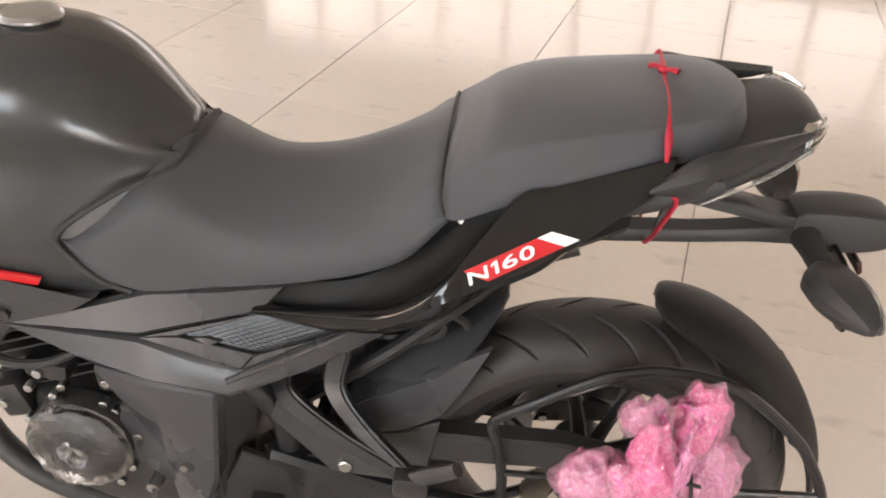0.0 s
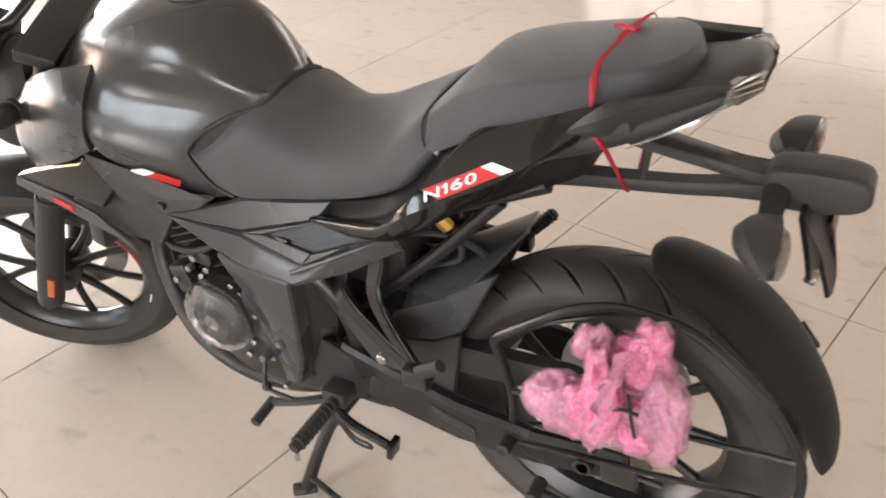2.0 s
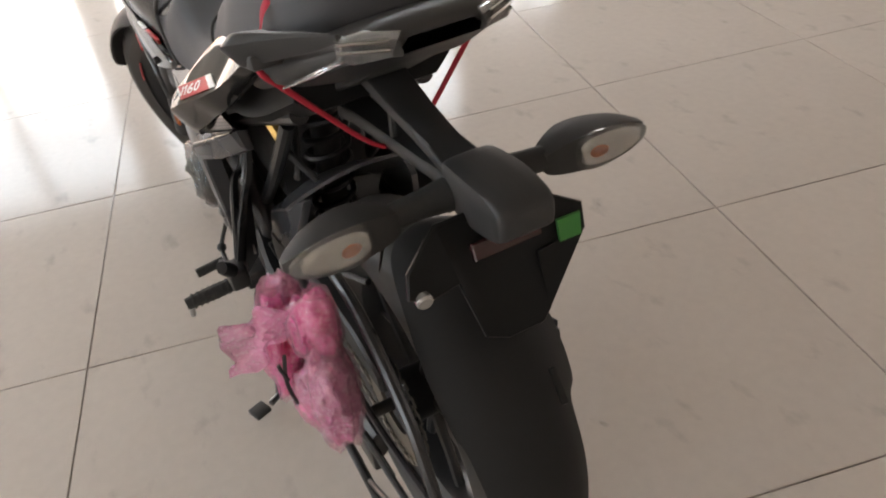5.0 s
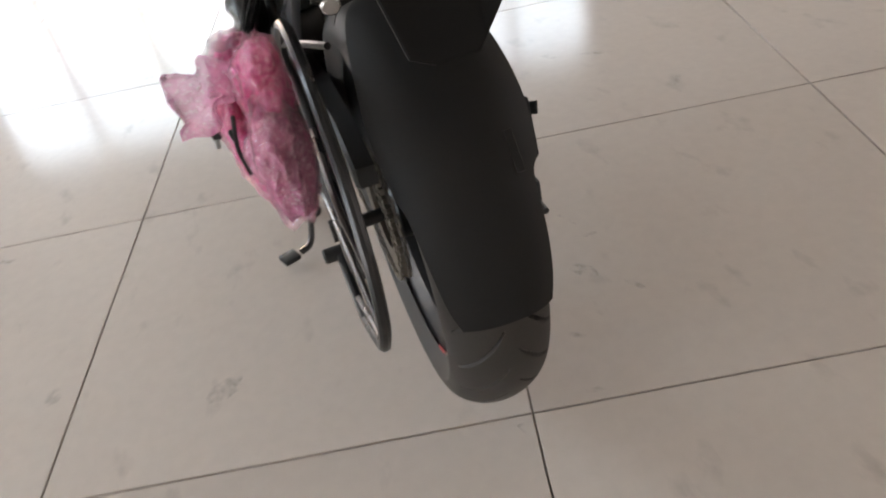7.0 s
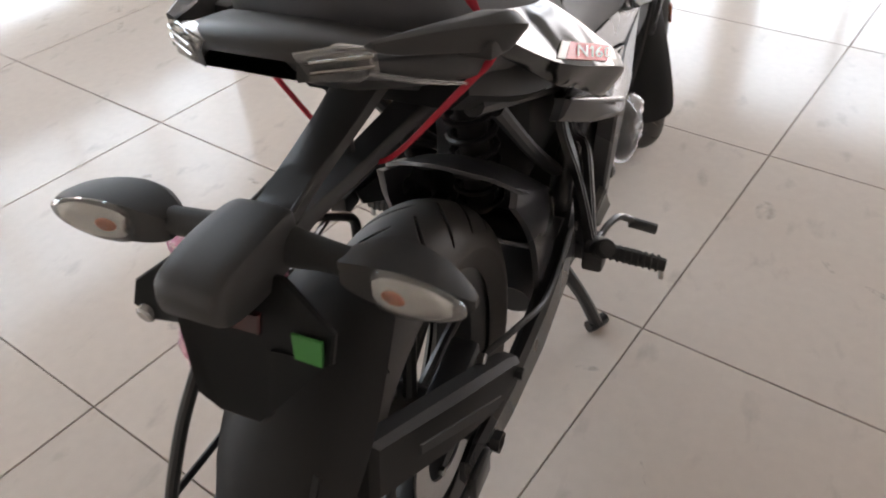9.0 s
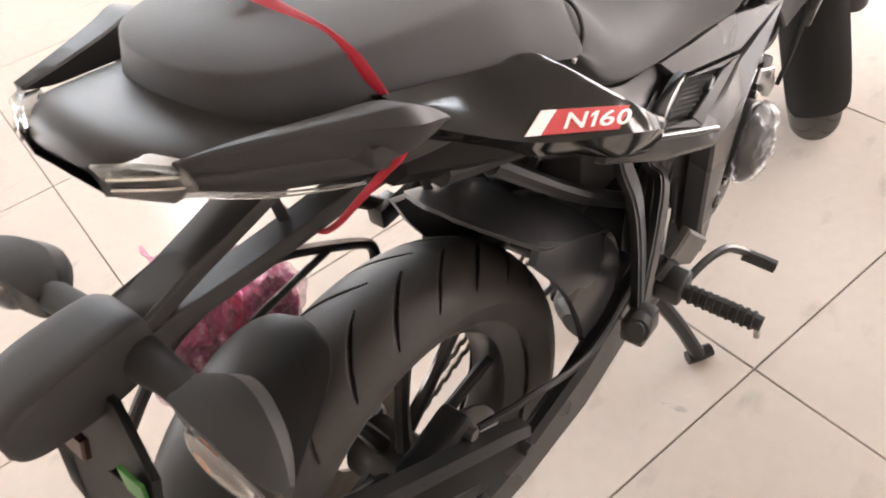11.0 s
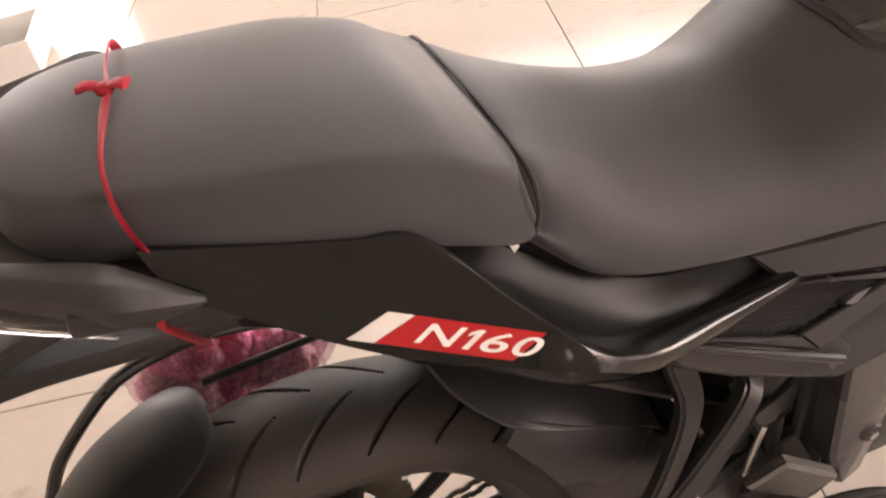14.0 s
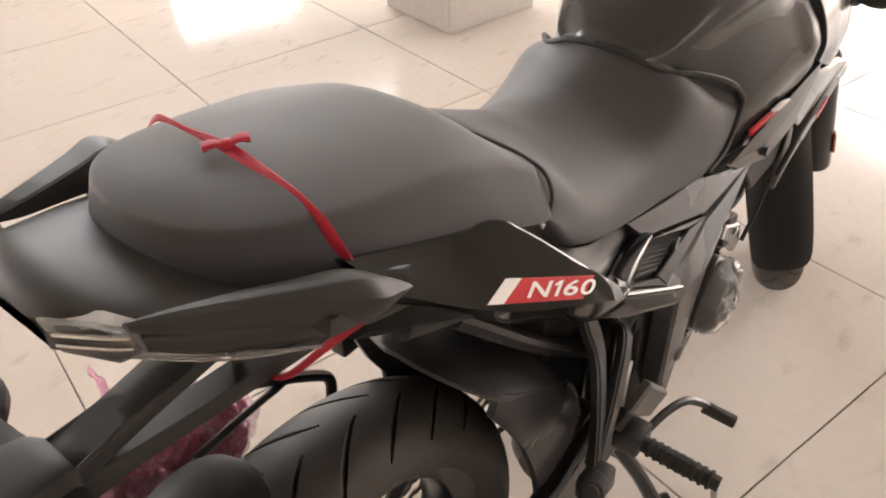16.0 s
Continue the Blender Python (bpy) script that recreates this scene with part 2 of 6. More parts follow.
def bubble_wrap(name, color, alpha):
    """Thin bubble film: round bumps with painted glints, wrinkles and a wet gloss."""
    m = material(name, color, 0.09, fine=60, coarse=12, vary=0.28, bump=0.0, transmission=0.0, alpha=alpha, spec=0.9)
    nt = m.node_tree
    b = nt.nodes["Principled BSDF"]
    geo = nt.nodes.new("ShaderNodeNewGeometry")
    vor = nt.nodes.new("ShaderNodeTexVoronoi")
    vor.inputs["Scale"].default_value = 205
    vor.feature = "SMOOTH_F1"
    nt.links.new(geo.outputs["Position"], vor.inputs["Vector"])
    wr = nt.nodes.new("ShaderNodeTexNoise")
    wr.inputs["Scale"].default_value, wr.inputs["Detail"].default_value = 38, 5
    nt.links.new(geo.outputs["Position"], wr.inputs["Vector"])
    b1, b2 = nt.nodes.new("ShaderNodeBump"), nt.nodes.new("ShaderNodeBump")
    b1.inputs["Strength"].default_value, b1.inputs["Distance"].default_value = 0.75, 0.004
    b2.inputs["Strength"].default_value, b2.inputs["Distance"].default_value = 0.48, 0.012
    b1.invert = True
    nt.links.new(vor.outputs["Distance"], b1.inputs["Height"])
    nt.links.new(wr.outputs["Fac"], b2.inputs["Height"])
    nt.links.new(b2.outputs[0], b1.inputs["Normal"])
    nt.links.new(b1.outputs[0], b.inputs["Normal"])
    # paler bubble tops: their glints are painted into the colour
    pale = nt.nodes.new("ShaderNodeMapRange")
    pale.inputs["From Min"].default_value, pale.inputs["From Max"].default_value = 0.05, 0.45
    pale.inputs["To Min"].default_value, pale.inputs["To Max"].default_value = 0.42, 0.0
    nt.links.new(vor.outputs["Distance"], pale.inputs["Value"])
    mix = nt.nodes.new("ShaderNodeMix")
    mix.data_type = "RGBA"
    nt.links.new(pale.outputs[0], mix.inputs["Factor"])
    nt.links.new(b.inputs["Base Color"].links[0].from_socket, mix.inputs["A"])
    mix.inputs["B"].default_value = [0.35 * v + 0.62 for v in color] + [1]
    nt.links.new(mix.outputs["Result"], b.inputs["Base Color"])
    return m


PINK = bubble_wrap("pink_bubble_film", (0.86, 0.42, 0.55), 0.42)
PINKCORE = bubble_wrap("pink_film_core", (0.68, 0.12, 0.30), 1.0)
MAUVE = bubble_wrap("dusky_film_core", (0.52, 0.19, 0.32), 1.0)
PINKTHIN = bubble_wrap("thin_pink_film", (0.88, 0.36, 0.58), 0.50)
FILMW = material("white_plastic_film", (0.80, 0.79, 0.77), 0.25, fine=90, coarse=20, vary=0.06, bump=0.5, dist=0.004)
WRAPC = material("clear_wrap_film", (0.93, 0.94, 0.95), 0.07, fine=75, coarse=28, vary=0.05, bump=1.0, dist=0.006, transmission=1.0, spec=0.8)
for soft_film in (PINKCORE, MAUVE):
    film_node = soft_film.node_tree.nodes["Principled BSDF"]
    film_node.inputs["Subsurface Weight"].default_value = 0.40
    film_node.inputs["Subsurface Radius"].default_value = (1.0, 0.5, 0.65)
    film_node.inputs["Subsurface Scale"].default_value = 0.045
PINK.node_tree.nodes["Principled BSDF"].inputs["Transmission Weight"].default_value = 0.5


def floor_tile_material():
    m = material("polished_tile", (0.54, 0.475, 0.425), 0.12, spec=0.09, fine=35, coarse=1.6, vary=0.05, bump=0.015, dist=0.0004, random_tone=0.03)
    nt = m.node_tree
    b = nt.nodes["Principled BSDF"]
    # dusty shoe marks and smears: dark, soft-edged, scattered
    geo = nt.nodes.new("ShaderNodeNewGeometry")
    n = nt.nodes.new("ShaderNodeTexNoise")
    n.inputs["Scale"].default_value, n.inputs["Detail"].default_value = 7.0, 6
    warp = nt.nodes.new("ShaderNodeVectorMath")
    warp.operation = "MULTIPLY"
    warp.inputs[1].default_value = (1.0, 1.9, 1.0)
    nt.links.new(geo.outputs["Position"], warp.inputs[0])
    nt.links.new(warp.outputs[0], n.inputs["Vector"])
    r = nt.nodes.new("ShaderNodeMapRange")
    r.inputs["From Min"].default_value, r.inputs["From Max"].default_value = 0.61, 0.78
    r.inputs["To Min"].default_value, r.inputs["To Max"].default_value = 1.0, 0.74
    nt.links.new(n.outputs["Fac"], r.inputs["Value"])
    mul = nt.nodes.new("ShaderNodeMix")
    mul.data_type, mul.blend_type = "RGBA", "MULTIPLY"
    mul.inputs["Factor"].default_value = 1.0
    src = b.inputs["Base Color"].links[0].from_socket
    nt.links.new(src, mul.inputs["A"])
    nt.links.new(r.outputs[0], mul.inputs["B"])
    nt.links.new(mul.outputs["Result"], b.inputs["Base Color"])
    return m


TILEM = floor_tile_material()
GROUT = material("brown_grout", (0.19, 0.155, 0.125), 0.8, vary=0.2, bump=0.3)
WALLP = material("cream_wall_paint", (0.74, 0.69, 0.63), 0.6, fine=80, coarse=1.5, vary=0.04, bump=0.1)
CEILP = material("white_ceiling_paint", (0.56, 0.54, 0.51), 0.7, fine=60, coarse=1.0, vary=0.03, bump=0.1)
PILLARM = material("grey_polished_cladding", (0.46, 0.43, 0.40), 0.20, fine=40, coarse=2, vary=0.1, bump=0.02, coat=0.3)
FRAMEAL = material("white_window_frame", (0.70, 0.70, 0.69), 0.35, vary=0.04, bump=0.05)
PAVING = material("concrete_paving", (0.42, 0.39, 0.35), 0.8, fine=20, coarse=0.6, vary=0.15, bump=0.3)


def mark_material():
    """A broken, half transparent film of dried dirt."""
    m = material("dried_shoe_mark", (0.15, 0.125, 0.10), 0.5, fine=120, vary=0.3, bump=0.1)
    nt = m.node_tree
    geo = nt.nodes.new("ShaderNodeNewGeometry")
    n = nt.nodes.new("ShaderNodeTexNoise")
    n.inputs["Scale"].default_value, n.inputs["Detail"].default_value = 55, 4
    r = nt.nodes.new("ShaderNodeMapRange")
    r.inputs["From Min"].default_value, r.inputs["From Max"].default_value = 0.40, 0.68
    r.inputs["To Min"].default_value, r.inputs["To Max"].default_value = 0.0, 0.28
    nt.links.new(geo.outputs["Position"], n.inputs["Vector"])
    nt.links.new(n.outputs["Fac"], r.inputs["Value"])
    nt.links.new(r.outputs[0], nt.nodes["Principled BSDF"].inputs["Alpha"])
    return m


MARK = mark_material()


def backdrop_material(strength, sky_from, sky_to):
    """Bright street beyond the glass: pale sky above, sunlit yellow and rose house fronts below."""
    m = bpy.data.materials.new("street_distance")
    m.use_nodes = True
    nt = m.node_tree
    nt.nodes.remove(nt.nodes["Principled BSDF"])
    em = nt.nodes.new("ShaderNodeEmission")
    geo = nt.nodes.new("ShaderNodeNewGeometry")
    sep = nt.nodes.new("ShaderNodeSeparateXYZ")
    nt.links.new(geo.outputs["Position"], sep.inputs[0])
    ramp = nt.nodes.new("ShaderNodeValToRGB")
    mr = nt.nodes.new("ShaderNodeMapRange")
    mr.inputs["From Min"].default_value, mr.inputs["From Max"].default_value = -6, 8
    nt.links.new(sep.outputs["Y"], mr.inputs["Value"])
    nt.links.new(mr.outputs[0], ramp.inputs["Fac"])
    cr = ramp.color_ramp
    cr.interpolation = "LINEAR"
    cr.elements[0].color, cr.elements[1].color = (0.76, 0.82, 0.90, 1), (0.66, 0.60, 0.57, 1)
    for pos, col in ((0.38, (0.80, 0.86, 0.92, 1)), (0.485, (0.84, 0.85, 0.86, 1)), (0.505, (0.66, 0.54, 0.32, 1)), (0.565, (0.66, 0.53, 0.32, 1)), (0.585, (0.78, 0.78, 0.78, 1)), (0.600, (0.60, 0.58, 0.56, 1)), (0.615, (0.60, 0.40, 0.38, 1)), (0.68, (0.60, 0.40, 0.38, 1)), (0.70, (0.58, 0.59, 0.60, 1))):
        cr.elements.new(pos).color = col
    up = nt.nodes.new("ShaderNodeMapRange")
    up.inputs["From Min"].default_value, up.inputs["From Max"].default_value = sky_from, sky_to
    nt.links.new(sep.outputs["Z"], up.inputs["Value"])
    mix = nt.nodes.new("ShaderNodeMix")
    mix.data_type = "RGBA"
    nt.links.new(up.outputs[0], mix.inputs["Factor"])
    nt.links.new(ramp.outputs["Color"], mix.inputs["A"])
    mix.inputs["B"].default_value = (0.58, 0.80, 1.0, 1)
    nt.links.new(mix.outputs["Result"], em.inputs["Color"])
    em.inputs["Strength"].default_value = strength
    nt.links.new(em.outputs[0], nt.nodes["Material Output"].inputs["Surface"])
    return m


BACKD = backdrop_material(7.6, 2.0, 4.2)
BACKYARD = backdrop_material(8.0, 0.2, 1.6)
# glow behind the added right window, a fill for floor and right flank
BACKFILL = backdrop_material(1.7, 6.0, 9.0)


# ---- the showroom ----
U0, U1, V0, V1, HIGH = -5.2, 6.8, -9.2, 6.4, 4.6
SILL, HEAD_OF_GLASS = 2.50, 4.35   # the glazed band high in the left wall


def wall(name, u0, u1, v0, v1, z0, z1, mat, label, category="wall", bev=0.0):
    bm = box(((u0 + u1) / 2, (v0 + v1) / 2, (z0 + z1) / 2), (u1 - u0, v1 - v0, z1 - z0), bev=bev)
    bm.transform(GRID)
    return tagged(part(name, bm, mat, None, smooth=0), label, category, kind="structure")


def walls():
    t = 0.22
    wall("wall_back", U0 - t, U0, V0 - t, V1 + t, 0, HIGH, WALLP, "plain cream painted showroom wall")
    # right wall with a glazed band at head height, added to brighten the floor
    wall("wall_right", U0, U1, V0 - t, V0, 0, 1.30, WALLP, "plain cream painted showroom side wall")
    wall("wall_right_top", U0, U1, V0 - t, V0, 2.90, HIGH, WALLP, "cream painted wall above the added side window")
    for i, (a, b) in enumerate(((U0, -4.8), (6.4, U1))):
        wall("wall_right_pier_%d" % (i + 1), a, b, V0 - t, V0, 1.30, 2.90, WALLP, "cream painted pier beside the added side window")
    # left wall with two open bays below, the rear one added for light, and a glazed band above
    wall("wall_left", -2.0, 2.1, V1, V1 + t, 0, SILL, WALLP, "cream painted wall between the open bays")
    # the bay ahead of this wall is an unseen opening that brightens the left flank
    wall("wall_left_rear", U0, -4.6, V1, V1 + t, 0, SILL, WALLP, "cream painted wall beside the bay added for side light")
    wall("wall_left_end", 3.3, U1, V1, V1 + t, 0, SILL, WALLP, "cream painted wall at the corner of the bay")
    wall("wall_left_lintel", 2.1, 3.3, V1, V1 + t, 1.45, SILL, WALLP, "cream painted lintel over the open bay")
    wall("wall_left_top", U0, U1, V1, V1 + t, HEAD_OF_GLASS, HIGH, WALLP, "cream painted wall above the glazed band")
    for i, (a, b) in enumerate(((U0, 0.9), (6.4, U1))):
        wall("wall_left_pier_%d" % (i + 1), a, b, V1, V1 + t, SILL, HEAD_OF_GLASS, WALLP, "cream painted pier beside the glazed band")
    # open shop front between piers
    wall("wall_front_lintel", U1, U1 + t, V0 - t, V1 + t, 2.80, HIGH, WALLP, "cream painted lintel over the open shop front")
    for i, (a, b) in enumerate(((V0 - t, -2.75), (-1.9, -1.6), (1.55, 1.80), (4.6, V1 + t))):
        wall("wall_front_%d" % (i + 1), U1, U1 + t, a, b, 0, 2.80, WALLP, "cream painted pier of the open shop front")
    # added block, out of view: cuts the window's glare on the right tail panel
    wall("wall_front_low_lintel", U1, U1 + t, -2.75, -1.9, 1.75, 2.80, WALLP, "unseen cream block keeping window glare off the tail panel")
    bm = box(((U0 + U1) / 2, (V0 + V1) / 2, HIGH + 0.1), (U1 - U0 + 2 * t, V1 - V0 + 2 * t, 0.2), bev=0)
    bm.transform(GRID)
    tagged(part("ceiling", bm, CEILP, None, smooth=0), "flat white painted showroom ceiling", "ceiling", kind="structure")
    # column with polished cladding
    bm = box((2.05, 2.32, HIGH / 2), (0.46, 0.46, HIGH), bev=0.006)
    bm.transform(GRID)
    tagged(part("pillar", bm, PILLARM, None, smooth=0), "square pillar with pale polished stone cladding", "pillar", kind="structure")


def window_frames():
    """White frames with uprights and a transom in the openings of the shop front."""
    fr = tagged(part("window_4", box((3.65, V1 + 0.11, SILL + 0.03), (5.5, 0.10, 0.06), bev=0.004), FRAMEAL, None, smooth=0), "long white window frame high in the side wall", "window", kind="structure")
    fr.matrix_basis = GRID
    for i in range(7):
        part("window_upright", box((0.93 + 5.44 * i / 6, V1 + 0.11, (SILL + HEAD_OF_GLASS) / 2), (0.06, 0.08, HEAD_OF_GLASS - SILL - 0.12), bev=0.004), FRAMEAL, fr, smooth=0)
    for z in (3.20, HEAD_OF_GLASS - 0.03):
        part("window_transom", box((3.65, V1 + 0.11, z), (5.5, 0.07, 0.06), bev=0.004), FRAMEAL, fr, smooth=0)
    # made-up window in the right wall, only there to let fill light in
    fr = tagged(part("window_5", box((0.8, V0 - 0.11, 1.33), (11.2, 0.10, 0.06), bev=0.004), FRAMEAL, None, smooth=0), "long white frame of the window added for fill light", "window", kind="structure")
    fr.matrix_basis = GRID
    for i in range(13):
        part("window_upright", box((-4.77 + 11.14 * i / 12, V0 - 0.11, 2.10), (0.06, 0.08, 1.48), bev=0.004), FRAMEAL, fr, smooth=0)
    part("window_transom", box((0.8, V0 - 0.11, 2.87), (11.2, 0.07, 0.06), bev=0.004), FRAMEAL, fr, smooth=0)
    n = 0
    for a, b, head in ((-2.75, -1.9, 1.75), (-1.6, 1.55, 2.80), (1.80, 4.6, 2.80)):
        n += 1
        fr = tagged(part("window_%d" % n, box((U1 + 0.11, (a + b) / 2, 0.03), (0.10, b - a, 0.06), bev=0.004), FRAMEAL, None, smooth=0), "white metal window frame in the shop front", "window", kind="structure")
        fr.matrix_basis = GRID
        count = max(2, round((b - a) / 0.85))
        for i in range(count + 1):
            part("window_upright", box((U1 + 0.11, a + 0.03 + (b - a - 0.06) * i / count, head / 2 + 0.01), (0.08, 0.055, head - 0.06), bev=0.004), FRAMEAL, fr, smooth=0)
        part("window_transom", box((U1 + 0.11, (a + b) / 2, head * 0.72), (0.07, b - a, 0.06), bev=0.004), FRAMEAL, fr, smooth=0)


def outside():
    bm = bmesh.new()
    bmesh.ops.create_grid(bm, x_segments=1, y_segments=1, size=400, matrix=Matrix.Translation((0, 0, -0.06)))
    tagged(part("ground", bm, PAVING, None, smooth=0), "pale concrete ground outside the showroom", "ground", kind="structure")
    # the last of the three only shines through the added right window
    for name, size, at, rot, mat in (("backdrop_street", (44, 7), room(13, -2, 3.4), 0, BACKD), ("backdrop_yard", (40, 12), room(2, 13, 5.8), 90, BACKYARD), ("backdrop_lane", (40, 9), room(2, -15, 4.4), 90, BACKFILL)):
        bm = bmesh.new()
        w, h = size
        vs = [bm.verts.new((0, y, z)) for y, z in ((-w / 2, -h / 2), (w / 2, -h / 2), (w / 2, h / 2), (-w / 2, h / 2))]
        bm.faces.new(vs)
        bm.transform(Matrix.Translation(at) @ Matrix.Rotation(TURN + radians(rot), 4, "Z"))
        tagged(part(name, bm, mat, None, smooth=0), "hazy bright street seen beyond the openings", "backdrop", kind="structure")


walls()
window_frames()
outside()

# ---- the motorcycle ----
bike = thing("motorcycle", "black naked motorcycle parked on its centre stand", "motorcycle")
AX = V(-0.02, 0, 0.344)      # rear axle, wheel just off the floor
FX = V(1.365, 0, 0.290)       # front axle
HEAD = V(1.045, 0, 0.90)     # steering head
STEER = Matrix.Translation(HEAD) @ Matrix.Rotation(radians(28), 4, (HEAD - FX).normalized()) @ Matrix.Translation(-HEAD)


def tyre(name, centre, r, w, parent, mat44=None):
    """A radial tyre with slanted grooves cut into its tread."""
    na, nw = 1080, 150
    prof = []
    for j in range(nw):
        t = -1 + 2 * j / (nw - 1)
        a = t * 2.05
        y = w / 2 * math.sin(a) if abs(a) < math.pi / 2 else w / 2 * math.copysign(1 - 0.25 * (abs(a) - math.pi / 2) / 0.5, a)
        depth = (1 - math.cos(min(abs(a), math.pi / 2))) * 0.052 + max(0, abs(a) - math.pi / 2) * 0.065
        prof.append((y, r - depth))
    pitch = 2 * math.pi / round(2 * math.pi * r / 0.072)
    co, faces = [], []
    hw = 0.0036 / r
    for i in range(na):
        phi = 2 * math.pi * i / na
        for j, (y, rad) in enumerate(prof):
            a = abs(y) / (w / 2)
            cut = 0.0
            if rad > r - 0.05 and 0.10 < a < 0.90:
                ph = phi + (0 if y > 0 else pitch / 2)
                t = (a - 0.10) / 0.80
                line = 0.25 * t ** 0.85
                d = (ph - line + pitch / 2) % pitch - pitch / 2
                wide = hw * min(1.0, 0.35 + 2.2 * t, 0.35 + 2.8 * (1 - t))
                cut = 0.0075 * min(max((wide - abs(d)) / (0.4 * hw), 0.0), 1.0)
            rr = rad - cut
            co.append((centre.x + rr * math.cos(phi), y, centre.z + rr * math.sin(phi)))
    for i in range(na):
        k = (i + 1) % na
        for j in range(nw - 1):
            faces.append((i * nw + j, k * nw + j, k * nw + j + 1, i * nw + j + 1))
    me = bpy.data.meshes.new(name)
    me.from_pydata(co, [], faces)
    if mat44:
        me.transform(mat44)
    for p in me.polygons:
        p.use_smooth = True
    me.set_sharp_from_angle(angle=radians(40))
    me.materials.append(RUBBER)
    ob = new(name, me)
    ob.parent = parent
    return tagged(ob, "black radial tyre with slanted tread grooves")


def ring(profile, centre, seg=96):
    """A turned ring round the wheel's axle: profile of (radius, y), closed."""
    bm = bmesh.new()
    skin(bm, [[V(centre.x + r * math.cos(a), y, centre.z + r * math.sin(a)) for r, y in profile] for a in (2 * math.pi * i / seg for i in range(seg))], True, False, True)
    return bm


def arc_band(centre, r0, r1, y0, y1, a0, a1, n=14):
    bm = bmesh.new()
    rings = []
    for i in range(n + 1):
        a = radians(a0 + (a1 - a0) * i / n)
        c, s = math.cos(a), math.sin(a)
        rings.append([V(centre.x + r * c, y, centre.z + r * s) for r, y in ((r0, y0), (r1, y0), (r1, y1), (r0, y1))])
    skin(bm, rings)
    return bm


def wheel(name, centre, r, w, rim_w, m44=None, tilt=0.0):
    hub = ring([(0.216, -rim_w / 2), (0.226, -rim_w / 2 - 0.004), (0.226, -rim_w / 2 + 0.006), (0.206, -rim_w / 2 + 0.012), (0.198, 0), (0.206, rim_w / 2 - 0.012), (0.226, rim_w / 2 - 0.006), (0.226, rim_w / 2 + 0.004), (0.216, rim_w / 2), (0.192, rim_w / 2 - 0.016), (0.184, 0), (0.192, -rim_w / 2 + 0.016)], centre)
    if m44:
        hub.transform(m44)
    ob = part(name, hub, ALLOY, bike, "black five-spoke alloy wheel")
    bm = cyl((centre.x, -0.055, centre.z), (centre.x, 0.055, centre.z), 0.042, bev=0.004, seg=28)
    if m44:
        bm.transform(m44)
    part("hub", bm, ALLOY, ob)
    for i in range(5):
        for k in (-1, 1):
            a0 = 2 * math.pi * i / 5 + tilt + k * 0.16
            a1 = 2 * math.pi * i / 5 + tilt + k * 0.30
            p0 = V(centre.x + 0.036 * math.cos(a0), k * 0.012, centre.z + 0.036 * math.sin(a0))
            p1 = V(centre.x + 0.115 * math.cos((a0 + a1) / 2), k * 0.010, centre.z + 0.115 * math.sin((a0 + a1) / 2))
            p2 = V(centre.x + 0.190 * math.cos(a1), k * 0.006, centre.z + 0.190 * math.sin(a1))
            bm = tube([p0, p1, p2], [0.013, 0.010, 0.011], seg=8, k=4, flat=0.8)
            if m44:
                bm.transform(m44)
            part("spoke", bm, ALLOY, ob)
    tyre("tyre", centre, r, w, ob, m44)
    return ob


